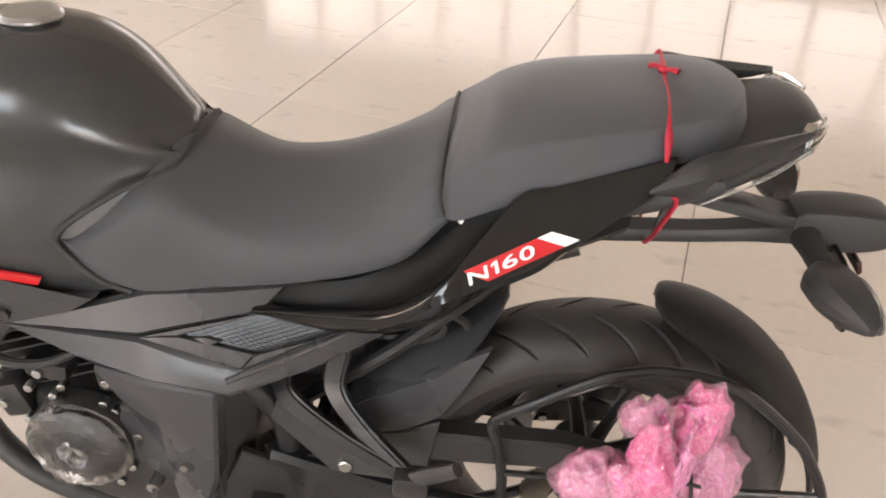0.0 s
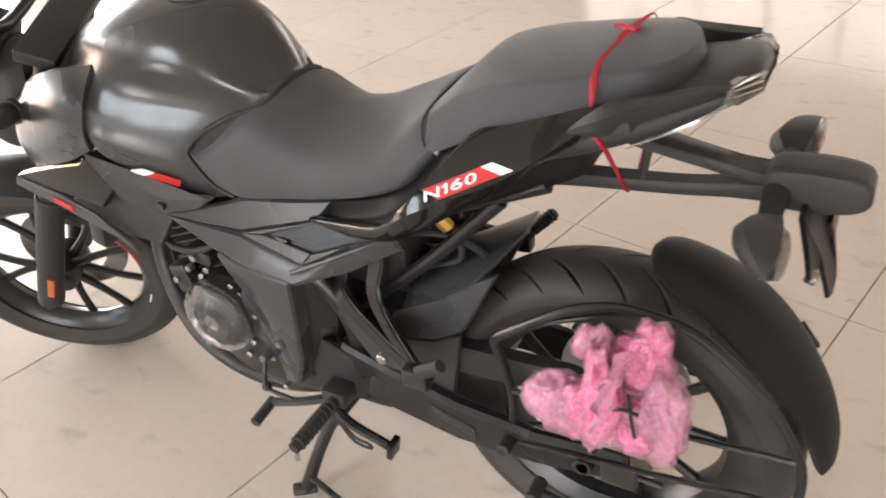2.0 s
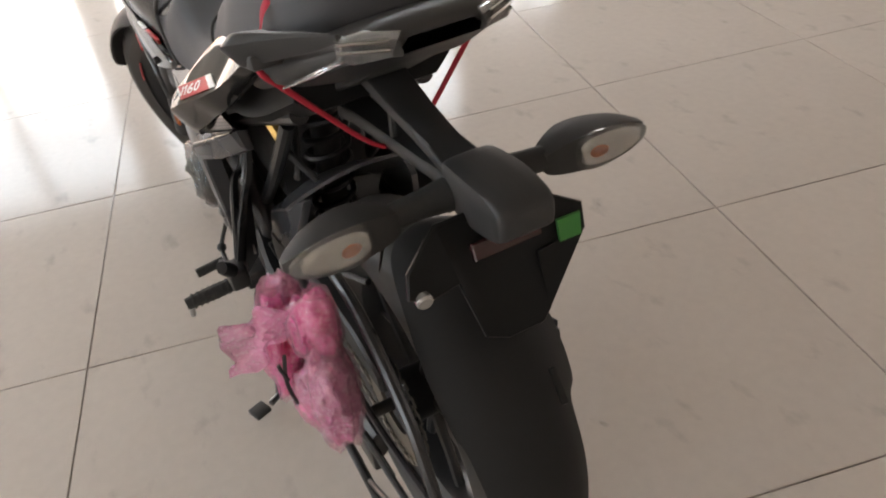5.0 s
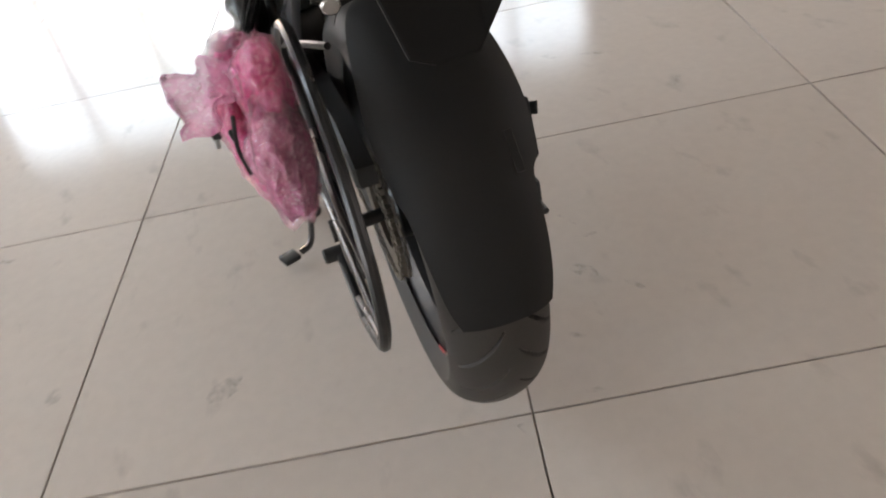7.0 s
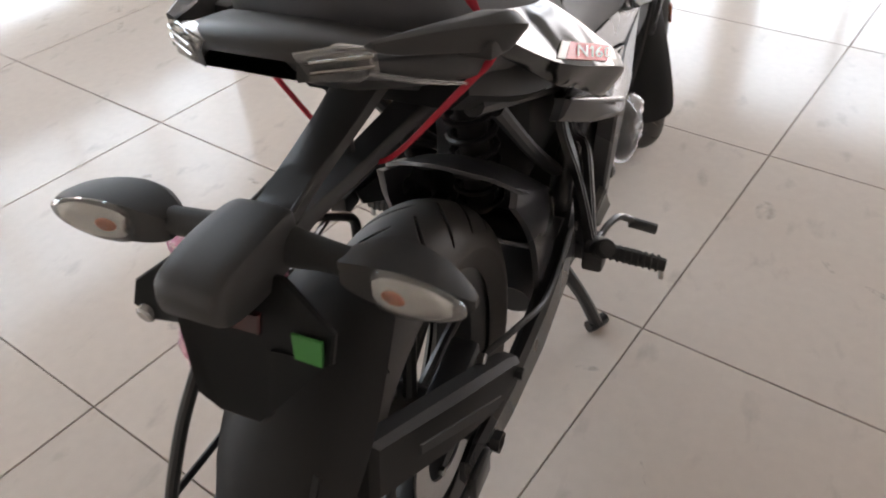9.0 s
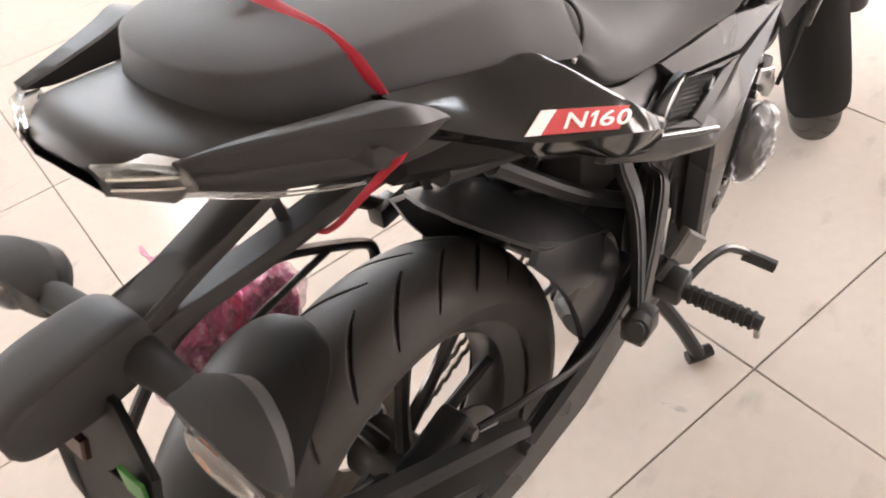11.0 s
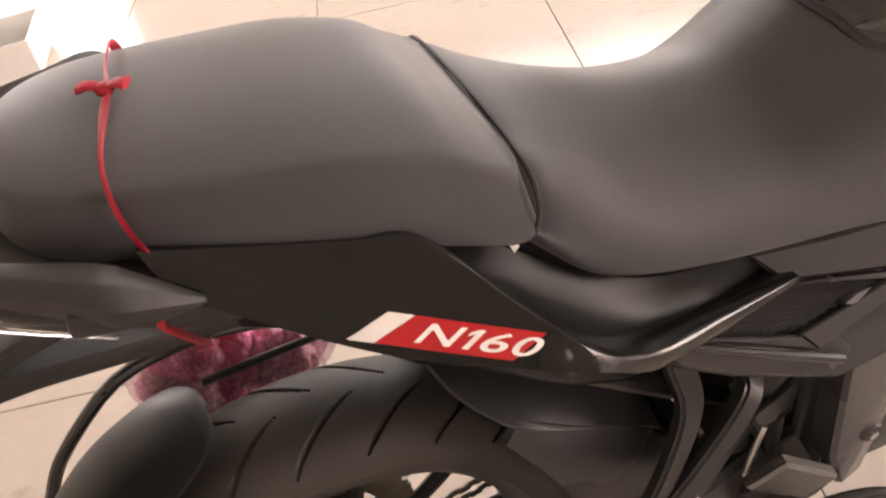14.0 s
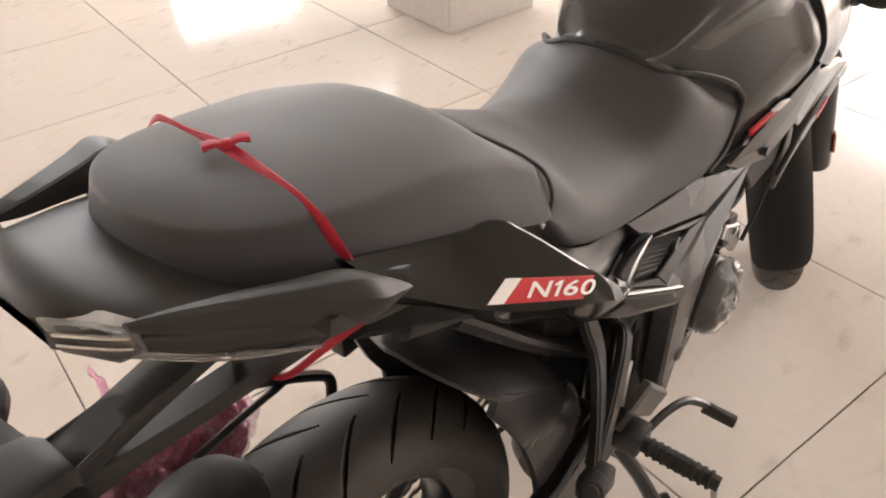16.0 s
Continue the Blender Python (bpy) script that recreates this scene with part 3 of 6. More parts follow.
def rear_wheel():
    ob = wheel("rear_wheel", AX, 0.300, 0.134, 0.090, tilt=0.35)
    for a0, a1, mat, lab in ((206, 228, RED, "red rim tape"), (233, 246, RED, "red rim tape"), (228.5, 232.5, WHITE, "white rim tape")):
        for y0 in (0.0495, -0.0515):
            part("rim_tape", arc_band(AX, 0.2125, 0.2270, y0, y0 + 0.002, a0, a1), mat, ob, lab)
    part("brake_disc", ring([(0.075, -0.072), (0.115, -0.072), (0.115, -0.068), (0.075, -0.068)], AX, 64), ALU, ob, "bare steel brake disc")
    # toothed sprocket
    bm = bmesh.new()
    n = 44
    outer = [0.088 + (0.006 if i % 2 else 0.0) for i in range(2 * n)]
    skin(bm, [[V(AX.x + (o if k else 0.05) * math.cos(math.pi * i / n), y, AX.z + (o if k else 0.05) * math.sin(math.pi * i / n)) for k, y in ((0, 0.066), (1, 0.066), (1, 0.072), (0, 0.072))] for i, o in enumerate(outer)], True, False, True)
    part("sprocket", bm, CHAINM, ob, "steel rear sprocket")
    bm = cyl((AX.x, -0.145, AX.z), (AX.x, 0.145, AX.z), 0.010, seg=14)
    for s in (-1, 1):
        bm = cyl((AX.x, s * 0.130, AX.z), (AX.x, s * 0.145, AX.z), 0.016, seg=6, bm=bm)
    part("axle", bm, ENGINE, ob, "dark axle with hexagon nuts")
    bm = box((AX.x - 0.005, -0.082, AX.z + 0.105), (0.10, 0.040, 0.055), Matrix.Rotation(radians(-10), 4, "Y"), 0.008)
    bm = box((AX.x + 0.03, -0.088, AX.z + 0.075), (0.04, 0.030, 0.05), bev=0.006, bm=bm)
    part("brake_caliper", bm, FRAMEM, ob, "black rear brake caliper")
    for x, z in ((AX.x - 0.04, AX.z + 0.115), (AX.x + 0.03, AX.z + 0.118), (AX.x + 0.045, AX.z + 0.06)):
        part("caliper_bolt", cyl((x, -0.10, z), (x, -0.112, z), 0.008, seg=6, bev=0.001), STEEL, ob, "zinc hexagon bolt")
    for k in range(5):
        t = 2 * math.pi * k / 5 + 0.2
        p = V(AX.x + 0.060 * math.cos(t), -0.070, AX.z + 0.060 * math.sin(t))
        part("disc_bolt", cyl(p, p - V(0, 0.008, 0), 0.007, seg=6), STEEL, ob, "zinc disc bolt")
    part("brake_hose", tube([(AX.x + 0.05, -0.10, AX.z + 0.10), (0.10, -0.125, 0.44), (0.22, -0.135, 0.40), (0.36, -0.128, 0.42)], 0.0048, seg=8, k=6), WORN, ob, "black brake hose")
    return ob


def chain():
    """Links of the drive chain over the rear sprocket and forward to the gearbox."""
    front, rf, rr, y = V(0.43, 0, 0.375), 0.034, 0.092, 0.069
    path = []
    n = 60
    for i in range(n):
        path.append(V(AX.x + rr * math.cos(radians(96 + 168 * i / n)), y, AX.z + rr * math.sin(radians(96 + 168 * i / n))))
    a, b = V(AX.x + 0.01, y, AX.z - rr), V(front.x, y, front.z - rf)
    path += [a.lerp(b, i / 60) for i in range(60)]
    path += [V(front.x + rf * math.cos(radians(t)), y, front.z + rf * math.sin(radians(t))) for t in range(-90, 91, 12)]
    a, b = V(front.x, y, front.z + rf), V(AX.x - 0.01, y, AX.z + rr)
    path += [a.lerp(b, i / 60) for i in range(1, 60)]
    total = [0.0]
    for p, q in zip(path, path[1:] + path[:1]):
        total.append(total[-1] + (q - p).length)
    bm = bmesh.new()
    step, s, k, j = 0.0127, 0.0, 0, 0
    pts = []
    while s < total[-1]:
        while total[j + 1] < s:
            j += 1
        t = (s - total[j]) / max(total[j + 1] - total[j], 1e-9)
        pts.append(path[j].lerp(path[(j + 1) % len(path)], t))
        s += step
    for i, (p, q) in enumerate(zip(pts, pts[1:] + pts[:1])):
        d = (q - p).normalized()
        rot = Matrix(((d.x, 0, -d.z, 0), (0, 1, 0, 0), (d.z, 0, d.x, 0), (0, 0, 0, 1)))
        mid = (p + q) / 2
        for side in (-1, 1):
            off = (0.0075 if i % 2 else 0.0052) * side
            own = bmesh.new()
            bmesh.ops.create_cube(own, size=1.0, matrix=Matrix.Translation(mid + V(0, off, 0)) @ rot @ Matrix.Diagonal((0.0165, 0.0016, 0.0105, 1)))
            me = bpy.data.meshes.new("joined")
            own.to_mesh(me)
            own.free()
            bm.from_mesh(me)
            bpy.data.meshes.remove(me)
    part("drive_chain", bm, CHAINM, bike, "steel drive chain", smooth=0)


def fender_shell(centre, stations, th=0.005):
    """A mudguard bent round the wheel: stations of (degrees, radius, half width left, droop, half width right)."""
    n = 9
    outer, inner = [], []
    st = [[Vector(s[:3]), Vector((s[3], s[4], 0))] for s in stations]
    A = cat([s[0] for s in st], 6)
    B = cat([s[1] for s in st], 6)
    for (deg, r, wl), (droop, wr, _) in zip(A, B):
        a = radians(deg)
        c, s = math.cos(a), math.sin(a)
        ro, ri = [], []
        for j in range(n):
            t = -1 + 2 * j / (n - 1)
            y = t * (wl if t > 0 else wr)
            d = droop * abs(t) ** 2.6
            ro.append(V(centre.x + (r - d) * c, y, centre.z + (r - d) * s))
            ri.append(V(centre.x + (r - d - th) * c, y * 0.97, centre.z + (r - d - th) * s))
        outer.append(ro)
        inner.append(ri)
    bm = bmesh.new()
    skin(bm, [o + i[::-1] for o, i in zip(outer, inner)])
    return bm


def mudguards():
    # rear guard that hugs the tyre from above the swing arm to behind it
    bm = fender_shell(AX, [(99, 0.338, 0.012, 0.004, 0.012), (101, 0.343, 0.040, 0.010, 0.040), (106, 0.347, 0.062, 0.018, 0.060), (116, 0.349, 0.076, 0.026, 0.074), (130, 0.347, 0.086, 0.032, 0.083), (143, 0.345, 0.084, 0.032, 0.078), (148, 0.344, 0.078, 0.028, 0.064), (160, 0.343, 0.072, 0.026, 0.060), (168, 0.342, 0.066, 0.022, 0.054), (172.5, 0.340, 0.058, 0.014, 0.046)])
    rear = part("rear_mudguard", bm, HUGP, bike, "grained black plastic mudguard hugging the tyre")
    part("moulded_rib", box((-0.290, -0.045, 0.548), (0.004, 0.009, 0.045), Matrix.Rotation(radians(36), 4, "Y"), 0.0015), HUGP, rear)
    # front guard of the rear wheel, from the swing arm over the tyre to a kicked-up point
    bm = fender_shell(AX, [(8, 0.398, 0.106, 0.020, 0.106), (27, 0.394, 0.106, 0.014, 0.106), (35, 0.384, 0.105, 0.026, 0.105), (45, 0.368, 0.102, 0.034, 0.102), (53, 0.356, 0.096, 0.026, 0.102), (59, 0.351, 0.076, 0.015, 0.093), (64, 0.350, 0.040, 0.005, 0.070), (66.5, 0.351, 0.010, 0.001, 0.030)])
    fr = part("tyre_hugger", bm, SATIN, bike, "black plastic tyre hugger above the swing arm")
    # flanks, down to the swing arm
    bm = plate([(0.325, 0.103, 0.520), (0.270, 0.100, 0.553), (0.205, 0.096, 0.596), (0.135, 0.088, 0.630), (0.163, 0.100, 0.568), (0.190, 0.106, 0.520), (0.240, 0.110, 0.488), (0.335, 0.110, 0.465)], 0.012, 0.004)
    part("hugger_side", bm, SATIN, fr, "satin grey hugger flank")
    bm = plate([(0.340, 0.112, 0.470), (0.240, 0.112, 0.492), (0.195, 0.108, 0.510), (0.205, 0.112, 0.440), (0.215, 0.114, 0.375), (0.345, 0.114, 0.395)], 0.010, 0.003)
    part("hugger_skirt", bm, MATT, fr, "black lower skirt of the hugger")
    # on the right one bowed cheek runs from the roof edge down to the swing arm
    grid = []
    for radii, sides in (((0.380, 0.382, 0.366, 0.338, 0.334), (0.103, 0.104, 0.104, 0.101, 0.096)), ((0.345, 0.345, 0.335, 0.318, 0.323), (0.113, 0.114, 0.113, 0.108, 0.099)), ((0.305, 0.305, 0.303, 0.302, 0.314), (0.117, 0.117, 0.116, 0.110, 0.100)), ((0.262, 0.262, 0.272, 0.288, 0.306), (0.116, 0.117, 0.116, 0.110, 0.100))):
        grid.append([V(AX.x + r * math.cos(radians(d)), -y, AX.z + r * math.sin(radians(d))) for d, r, y in zip((4, 18, 32, 44, 54), radii, sides)])
    fine = [cat(r, 5) for r in grid]
    cols = [cat([f[j] for f in fine], 5) for j in range(len(fine[0]))]
    bm = bmesh.new()
    skin(bm, [c + [p + V(0, 0.010, 0) for p in c[::-1]] for c in cols])
    bmesh.ops.recalc_face_normals(bm, faces=bm.faces[:])
    part("hugger_side", bm, SATIN, fr, "satin grey hugger cheek")
    # bracket on the right that carries the rear guard
    arm = [(-0.235, -0.088, 0.575), (-0.09, -0.122, 0.512), (0.05, -0.138, 0.430), (0.088, -0.138, 0.395), (0.07, -0.138, 0.363), (-0.02, -0.132, 0.388), (-0.13, -0.116, 0.440), (-0.25, -0.088, 0.498)]
    stay = part("mudguard_stay", plate(arm, 0.028, 0.009, (0.2, -1, 0.1)), HUGP, rear, "black plastic stay on the swing arm")
    # the stay is solid: a flat black strip paints its shaded slot
    part("stay_slot", plate([(-0.19, -0.1145, 0.537), (-0.03, -0.1475, 0.450), (-0.04, -0.1465, 0.438), (-0.19, -0.1135, 0.520)], 0.002, 0.0005, (0.2, -1, 0.1)), WORN, stay, "flat black strip for the shaded slot of the stay")
    part("stay_bolt", cyl((0.060, -0.136, 0.395), (0.060, -0.148, 0.395), 0.009, seg=6, bev=0.001), ENGINE, rear, "black hexagon bolt")


def swing_arm():
    for s in (1, -1):
        rings = []
        for x, z, hh, y, th in ((0.43, 0.385, 0.045, 0.110, 0.028), (0.33, 0.372, 0.046, 0.122, 0.032), (0.20, 0.345, 0.042, 0.124, 0.030), (0.06, 0.335, 0.034, 0.122, 0.026), (-0.05, 0.345, 0.030, 0.120, 0.022), (-0.085, 0.348, 0.024, 0.120, 0.020)):
            q = 0.008
            prof = [(th / 2 - q, hh), (th / 2, hh - q), (th / 2, -hh + q), (th / 2 - q, -hh), (-th / 2 + q, -hh), (-th / 2, -hh + q), (-th / 2, hh - q), (-th / 2 + q, hh)]
            rings.append([V(x, s * (y + a), z + b) for a, b in prof])
        bm = bmesh.new()
        skin(bm, rings)
        ob = part("swing_arm", bm, FRAMEM, bike, "black steel box-section swing arm")
        bm = box((AX.x - 0.055, s * 0.134, AX.z), (0.055, 0.012, 0.046), bev=0.004)
        part("chain_adjuster", bm, ENGINE, ob, "dark chain adjuster block")
        part("adjuster_bolt", cyl((AX.x - 0.12, s * 0.128, AX.z), (AX.x - 0.06, s * 0.128, AX.z), 0.005, seg=8), ENGINE, ob, "dark adjuster bolt")
        if s > 0:
            bm = plate([(0.245, 0.1405, 0.375), (0.165, 0.1405, 0.348), (0.165, 0.1405, 0.316), (0.245, 0.1405, 0.342)], 0.001, 0.0003)
            lab = part("warning_label", bm, MATT, ob, "black label with pale unreadable print")
            for i in range(3):
                z0 = 0.368 - i * 0.010
                part("print_bar", plate([(0.238, 0.1412, z0), (0.175, 0.1412, z0 - 0.021), (0.175, 0.1412, z0 - 0.024), (0.238, 0.1412, z0 - 0.003)], 0.0004, 0.0001), SATIN, lab)
    part("swing_arm_bridge", tube([(0.36, -0.115, 0.40), (0.36, 0.0, 0.40), (0.36, 0.115, 0.40)], 0.032, seg=12, k=4), FRAMEM, bike)
    # chain case along the upper run
    bm = plate([(0.34, 0.098, 0.455), (0.20, 0.098, 0.475), (0.02, 0.098, 0.480), (-0.07, 0.098, 0.455), (-0.07, 0.098, 0.425), (0.02, 0.098, 0.430), (0.20, 0.098, 0.420), (0.34, 0.098, 0.405)][::-1], 0.030, 0.005)
    part("chain_guard", bm, MATT, bike, "black plastic chain guard")
    # rubbing blocks under the left arm
    for x, z in ((0.059, 0.250), (0.105, 0.346)):
        bm = cyl((x, 0.118, z), (x, 0.166, z), 0.012, seg=12, bev=0.003)
        part("guard_mount", bm, WORN, bike, "black rubber mount")
    # monoshock
    bm = cyl((0.30, 0, 0.48), (0.24, 0, 0.75), 0.022, seg=16)
    ob = part("shock_absorber", bm, ENGINE, bike, "black rear monoshock")
    pts = [V(0.30 - 0.06 * i / 90, 0, 0.48 + 0.25 * i / 90) + V(0.034 * math.cos(i * 0.52), 0.034 * math.sin(i * 0.52), 0) for i in range(91)]
    part("spring", tube(pts, 0.0055, seg=6, k=1), FRAMEM, ob, "black coil spring")


rear_wheel()
chain()
mudguards()
swing_arm()


def seats():
    # rider's seat: wings run forward beside the tank
    rows = []
    for x, zt, w, zb, sh in ((0.650, 0.772, 0.128, 0.758, 0.004), (0.640, 0.800, 0.139, 0.764, 0.012), (0.604, 0.832, 0.142, 0.726, 0.028), (0.565, 0.862, 0.140, 0.712, 0.034), (0.53, 0.880, 0.136, 0.712, 0.04), (0.47, 0.855, 0.131, 0.720, 0.04), (0.42, 0.842, 0.130, 0.728, 0.04), (0.35, 0.851, 0.131, 0.744, 0.042), (0.29, 0.874, 0.133, 0.764, 0.045), (0.245, 0.892, 0.133, 0.788, 0.045), (0.215, 0.902, 0.130, 0.82, 0.04), (0.195, 0.898, 0.120, 0.84, 0.03), (0.175, 0.890, 0.105, 0.85, 0.02)):
        zs = zt - sh
        k = min(1.0, max(0.35, (x - 0.17) / 0.12))
        prof = [(0, zt), (0.042, zt - 0.009 * k), (0.076, zt - 0.026 * k), (w - 0.018, zt - (sh + 0.012) * k), (w - 0.004, (zs + zb) / 2), (w, zb + 0.012), (w - 0.004, zb), (w - 0.03, zb - 0.006), (0, zb - 0.006)]
        rows.append(half(x, prof))
    ob = part("rider_seat", loft(rows, 4, 3), SEATV, bike, "dark grey vinyl rider's seat with a dipped saddle", 60)
    for s in (1, -1):
        seam = [(0.506, 0.0, 0.873), (0.509, s * 0.040, 0.869), (0.524, s * 0.078, 0.850), (0.566, s * 0.110, 0.838), (0.606, s * 0.134, 0.818), (0.644, s * 0.140, 0.786), (0.640, s * 0.142, 0.764), (0.606, s * 0.143, 0.728), (0.570, s * 0.140, 0.712)]
        # solid black tube stands in for the shaded groove against the tank
        part("seat_seam", tube(seam, 0.0042, seg=6, k=5), WORN, ob, "black strip for the shaded gap round the seat nose")
    # pillion seat: flat top with a soft crease all round, upright flanks, a blunt rear end and a sloping front face
    foot = [(0.209, 0, 0.864), (0.209, 0.060, 0.863), (0.208, 0.112, 0.860), (0.203, 0.1335, 0.853), (0.186, 0.1385, 0.852), (0.150, 0.1365, 0.867), (0.100, 0.132, 0.888), (0.030, 0.122, 0.908), (-0.030, 0.1115, 0.925), (-0.066, 0.101, 0.934), (-0.092, 0.082, 0.940), (-0.109, 0.054, 0.944), (-0.116, 0.026, 0.946), (-0.118, 0, 0.947)]
    fold = [(0.206, 0, 0.900), (0.206, 0.060, 0.899), (0.205, 0.102, 0.896), (0.199, 0.1165, 0.895), (0.180, 0.1170, 0.907), (0.150, 0.1140, 0.926), (0.100, 0.1160, 0.944), (0.030, 0.1110, 0.956), (-0.030, 0.1010, 0.966), (-0.063, 0.0905, 0.9705), (-0.086, 0.073, 0.9730), (-0.101, 0.048, 0.9745), (-0.108, 0.023, 0.9752), (-0.110, 0, 0.9755)]
    crown = ((0.210, 0.899), (0.201, 0.907), (0.184, 0.922), (0.166, 0.938), (0.151, 0.9505), (0.138, 0.956), (0.10, 0.961), (0.03, 0.971), (-0.03, 0.978), (-0.07, 0.981), (-0.11, 0.982))

    def top_of(x):
        for (x1, z1), (x0, z0) in zip(crown, crown[1:]):
            if x >= x0:
                return z0 + (z1 - z0) * min(1.0, (x - x0) / (x1 - x0))
        return crown[-1][1]

    def round_about(line):
        return cat(line + [V(p.x, -p.y, p.z) for p in line[-2:0:-1]], 4, True)
    low, edge = [V(*p) for p in foot], [V(*p) for p in fold]
    rings = [round_about([V(p.x * 0.98, p.y * 0.5, p.z - 0.004) for p in low]), round_about([p - V(0, p.y * 0.08, 0.003) for p in low]), round_about(low)]
    for f in (0.12, 0.5, 0.86, 0.97):
        rings.append(round_about([p.lerp(q, f) + V(0, p.y * 0.006, 0) for p, q in zip(low, edge)]))
    for f in (0.015, 0.05, 0.14, 0.30, 0.5, 0.75, 1.0):
        ring = []
        for p in edge:
            q = V(-0.055 + (p.x + 0.110) * 0.78, 0, 0)
            r = p.lerp(q, f)
            ring.append(V(r.x, p.y * (1 - f), p.z + (top_of(r.x) - p.z) * (1 - (1 - f) ** 2.6)))
        rings.append(round_about(ring))
    bm = bmesh.new()
    skin(bm, rings, caps=False)
    bmesh.ops.remove_doubles(bm, verts=bm.verts[:], dist=0.0004)
    bmesh.ops.recalc_face_normals(bm, faces=bm.faces[:])
    ob = part("pillion_seat", bm, SEATV, bike, "dark grey vinyl pillion seat with a raised front edge", 60)
    for s in (1, -1):
        # thin black tube draws the shade in the crease between the seats
        part("seat_joint", tube([(0.2095, 0.0, 0.9005), (0.2095, s * 0.050, 0.8995), (0.2090, s * 0.095, 0.8955), (0.2085, s * 0.122, 0.886), (0.2070, s * 0.132, 0.867), (0.2010, s * 0.133, 0.850)], 0.0020, seg=6, k=5), WORN, ob, "black strip for the shade in the joint between the seats")
        part("seat_clip", plate([(0.187, s * 0.1395, 0.8505), (0.181, s * 0.1395, 0.8520), (0.183, s * 0.1395, 0.8465)][::s], 0.003, 0.0006), WHITE, ob, "small white moulding tag")


def tank():
    rows = []
    for x, zt, sh, ins, fl, bo in ((0.515, 0.880, (0.055, 0.860), (0.075, 0.825), (0.088, 0.77), (0.085, 0.705)), (0.55, 0.915, (0.082, 0.872), (0.088, 0.83), (0.104, 0.765), (0.102, 0.705)), (0.60, 0.958, (0.105, 0.893), (0.100, 0.842), (0.121, 0.765), (0.117, 0.697)), (0.655, 0.983, (0.120, 0.905), (0.110, 0.852), (0.143, 0.765), (0.135, 0.698)), (0.72, 0.989, (0.126, 0.910), (0.124, 0.855), (0.156, 0.772), (0.146, 0.710)), (0.78, 0.986, (0.124, 0.908), (0.136, 0.855), (0.165, 0.785), (0.156, 0.735)), (0.835, 0.974, (0.118, 0.902), (0.143, 0.858), (0.171, 0.802), (0.166, 0.770)), (0.90, 0.952, (0.100, 0.892), (0.120, 0.855), (0.140, 0.815), (0.130, 0.790)), (0.96, 0.925, (0.07, 0.885), (0.085, 0.86), (0.095, 0.83), (0.09, 0.81))):
        prof = [(0, zt), (sh[0] * 0.45, zt - 0.006), (sh[0] * 0.82, zt - 0.030), sh, ((sh[0] + ins[0]) / 2 - 0.003, (sh[1] + ins[1]) / 2), ins, ((ins[0] + fl[0]) / 2 + 0.004, (ins[1] + fl[1]) / 2), fl, ((fl[0] + bo[0]) / 2, (fl[1] + bo[1]) / 2 - 0.002), bo, (bo[0] - 0.02, bo[1] - 0.01), (0, bo[1] - 0.01)]
        rows.append(half(x, prof))
    ob = part("fuel_tank", loft(rows, 4, 3), TANKP, bike, "dark grey painted fuel tank with knee recesses", 50)
    cap = cyl((0.70, 0, 0.985), (0.70, 0, 0.996), 0.036, seg=32, bev=0.004)
    part("filler_cap", cap, ALU, ob, "round metal filler cap")
    # flank stickers
    for s in (1, -1):
        part("flank_sticker", plate([(0.715, s * 0.1595, 0.737), (0.672, s * 0.1515, 0.727), (0.680, s * 0.1505, 0.715), (0.740, s * 0.1605, 0.729)][::s], 0.004, 0.0004), RED, ob, "red flank sticker")
        part("flank_sticker", plate([(0.742, s * 0.1650, 0.744), (0.719, s * 0.1605, 0.738), (0.744, s * 0.1615, 0.730), (0.768, s * 0.1665, 0.738)][::s], 0.004, 0.0004), WHITE, ob, "white flank sticker")
    # front shroud beside the steering head
    bm = bmesh.new()
    grid = [[(0.838, 0.120, 0.900), (0.838, 0.160, 0.850), (0.842, 0.176, 0.800), (0.850, 0.171, 0.765)],
            [(0.90, 0.128, 0.892), (0.90, 0.164, 0.848), (0.905, 0.176, 0.790), (0.915, 0.168, 0.735)],
            [(0.98, 0.132, 0.872), (0.985, 0.158, 0.825), (0.995, 0.166, 0.765), (1.00, 0.155, 0.705)],
            [(1.05, 0.120, 0.835), (1.07, 0.142, 0.790), (1.085, 0.145, 0.735), (1.085, 0.135, 0.675)],
            [(1.09, 0.095, 0.800), (1.115, 0.110, 0.760), (1.130, 0.112, 0.715), (1.125, 0.105, 0.665)]]
    fine = [cat([V(*p) for p in r], 5) for r in grid]
    cols = [cat([f[j] for f in fine], 5) for j in range(len(fine[0]))]
    rings = [[c[i] for c in cols] + [c[i] + V(0, -0.014, 0) for c in cols[::-1]] for i in range(len(cols[0]))]
    skin(bm, rings)
    both("tank_shroud", bm, TANKP, bike, "dark grey shroud beside the steering head")
    # lower cowl with a grey edge and a red mark, and the painted strip below the tank
    bm = plate([(1.135, 0.148, 0.657), (1.00, 0.160, 0.704), (0.905, 0.167, 0.730), (0.872, 0.167, 0.748), (0.848, 0.158, 0.676), (0.90, 0.152, 0.630), (1.03, 0.150, 0.642)], 0.016, 0.004)
    both("radiator_cowl", bm, GLOSS, bike, "black glossy radiator cowl")
    bm = plate([(0.876, 0.171, 0.762), (0.805, 0.168, 0.721), (0.713, 0.162, 0.695), (0.612, 0.150, 0.703), (0.655, 0.150, 0.672), (0.741, 0.158, 0.650), (0.824, 0.164, 0.670), (0.866, 0.170, 0.735)], 0.014, 0.005)
    both("tank_strip", bm, TANKP, bike, "dark grey painted strip below the tank")
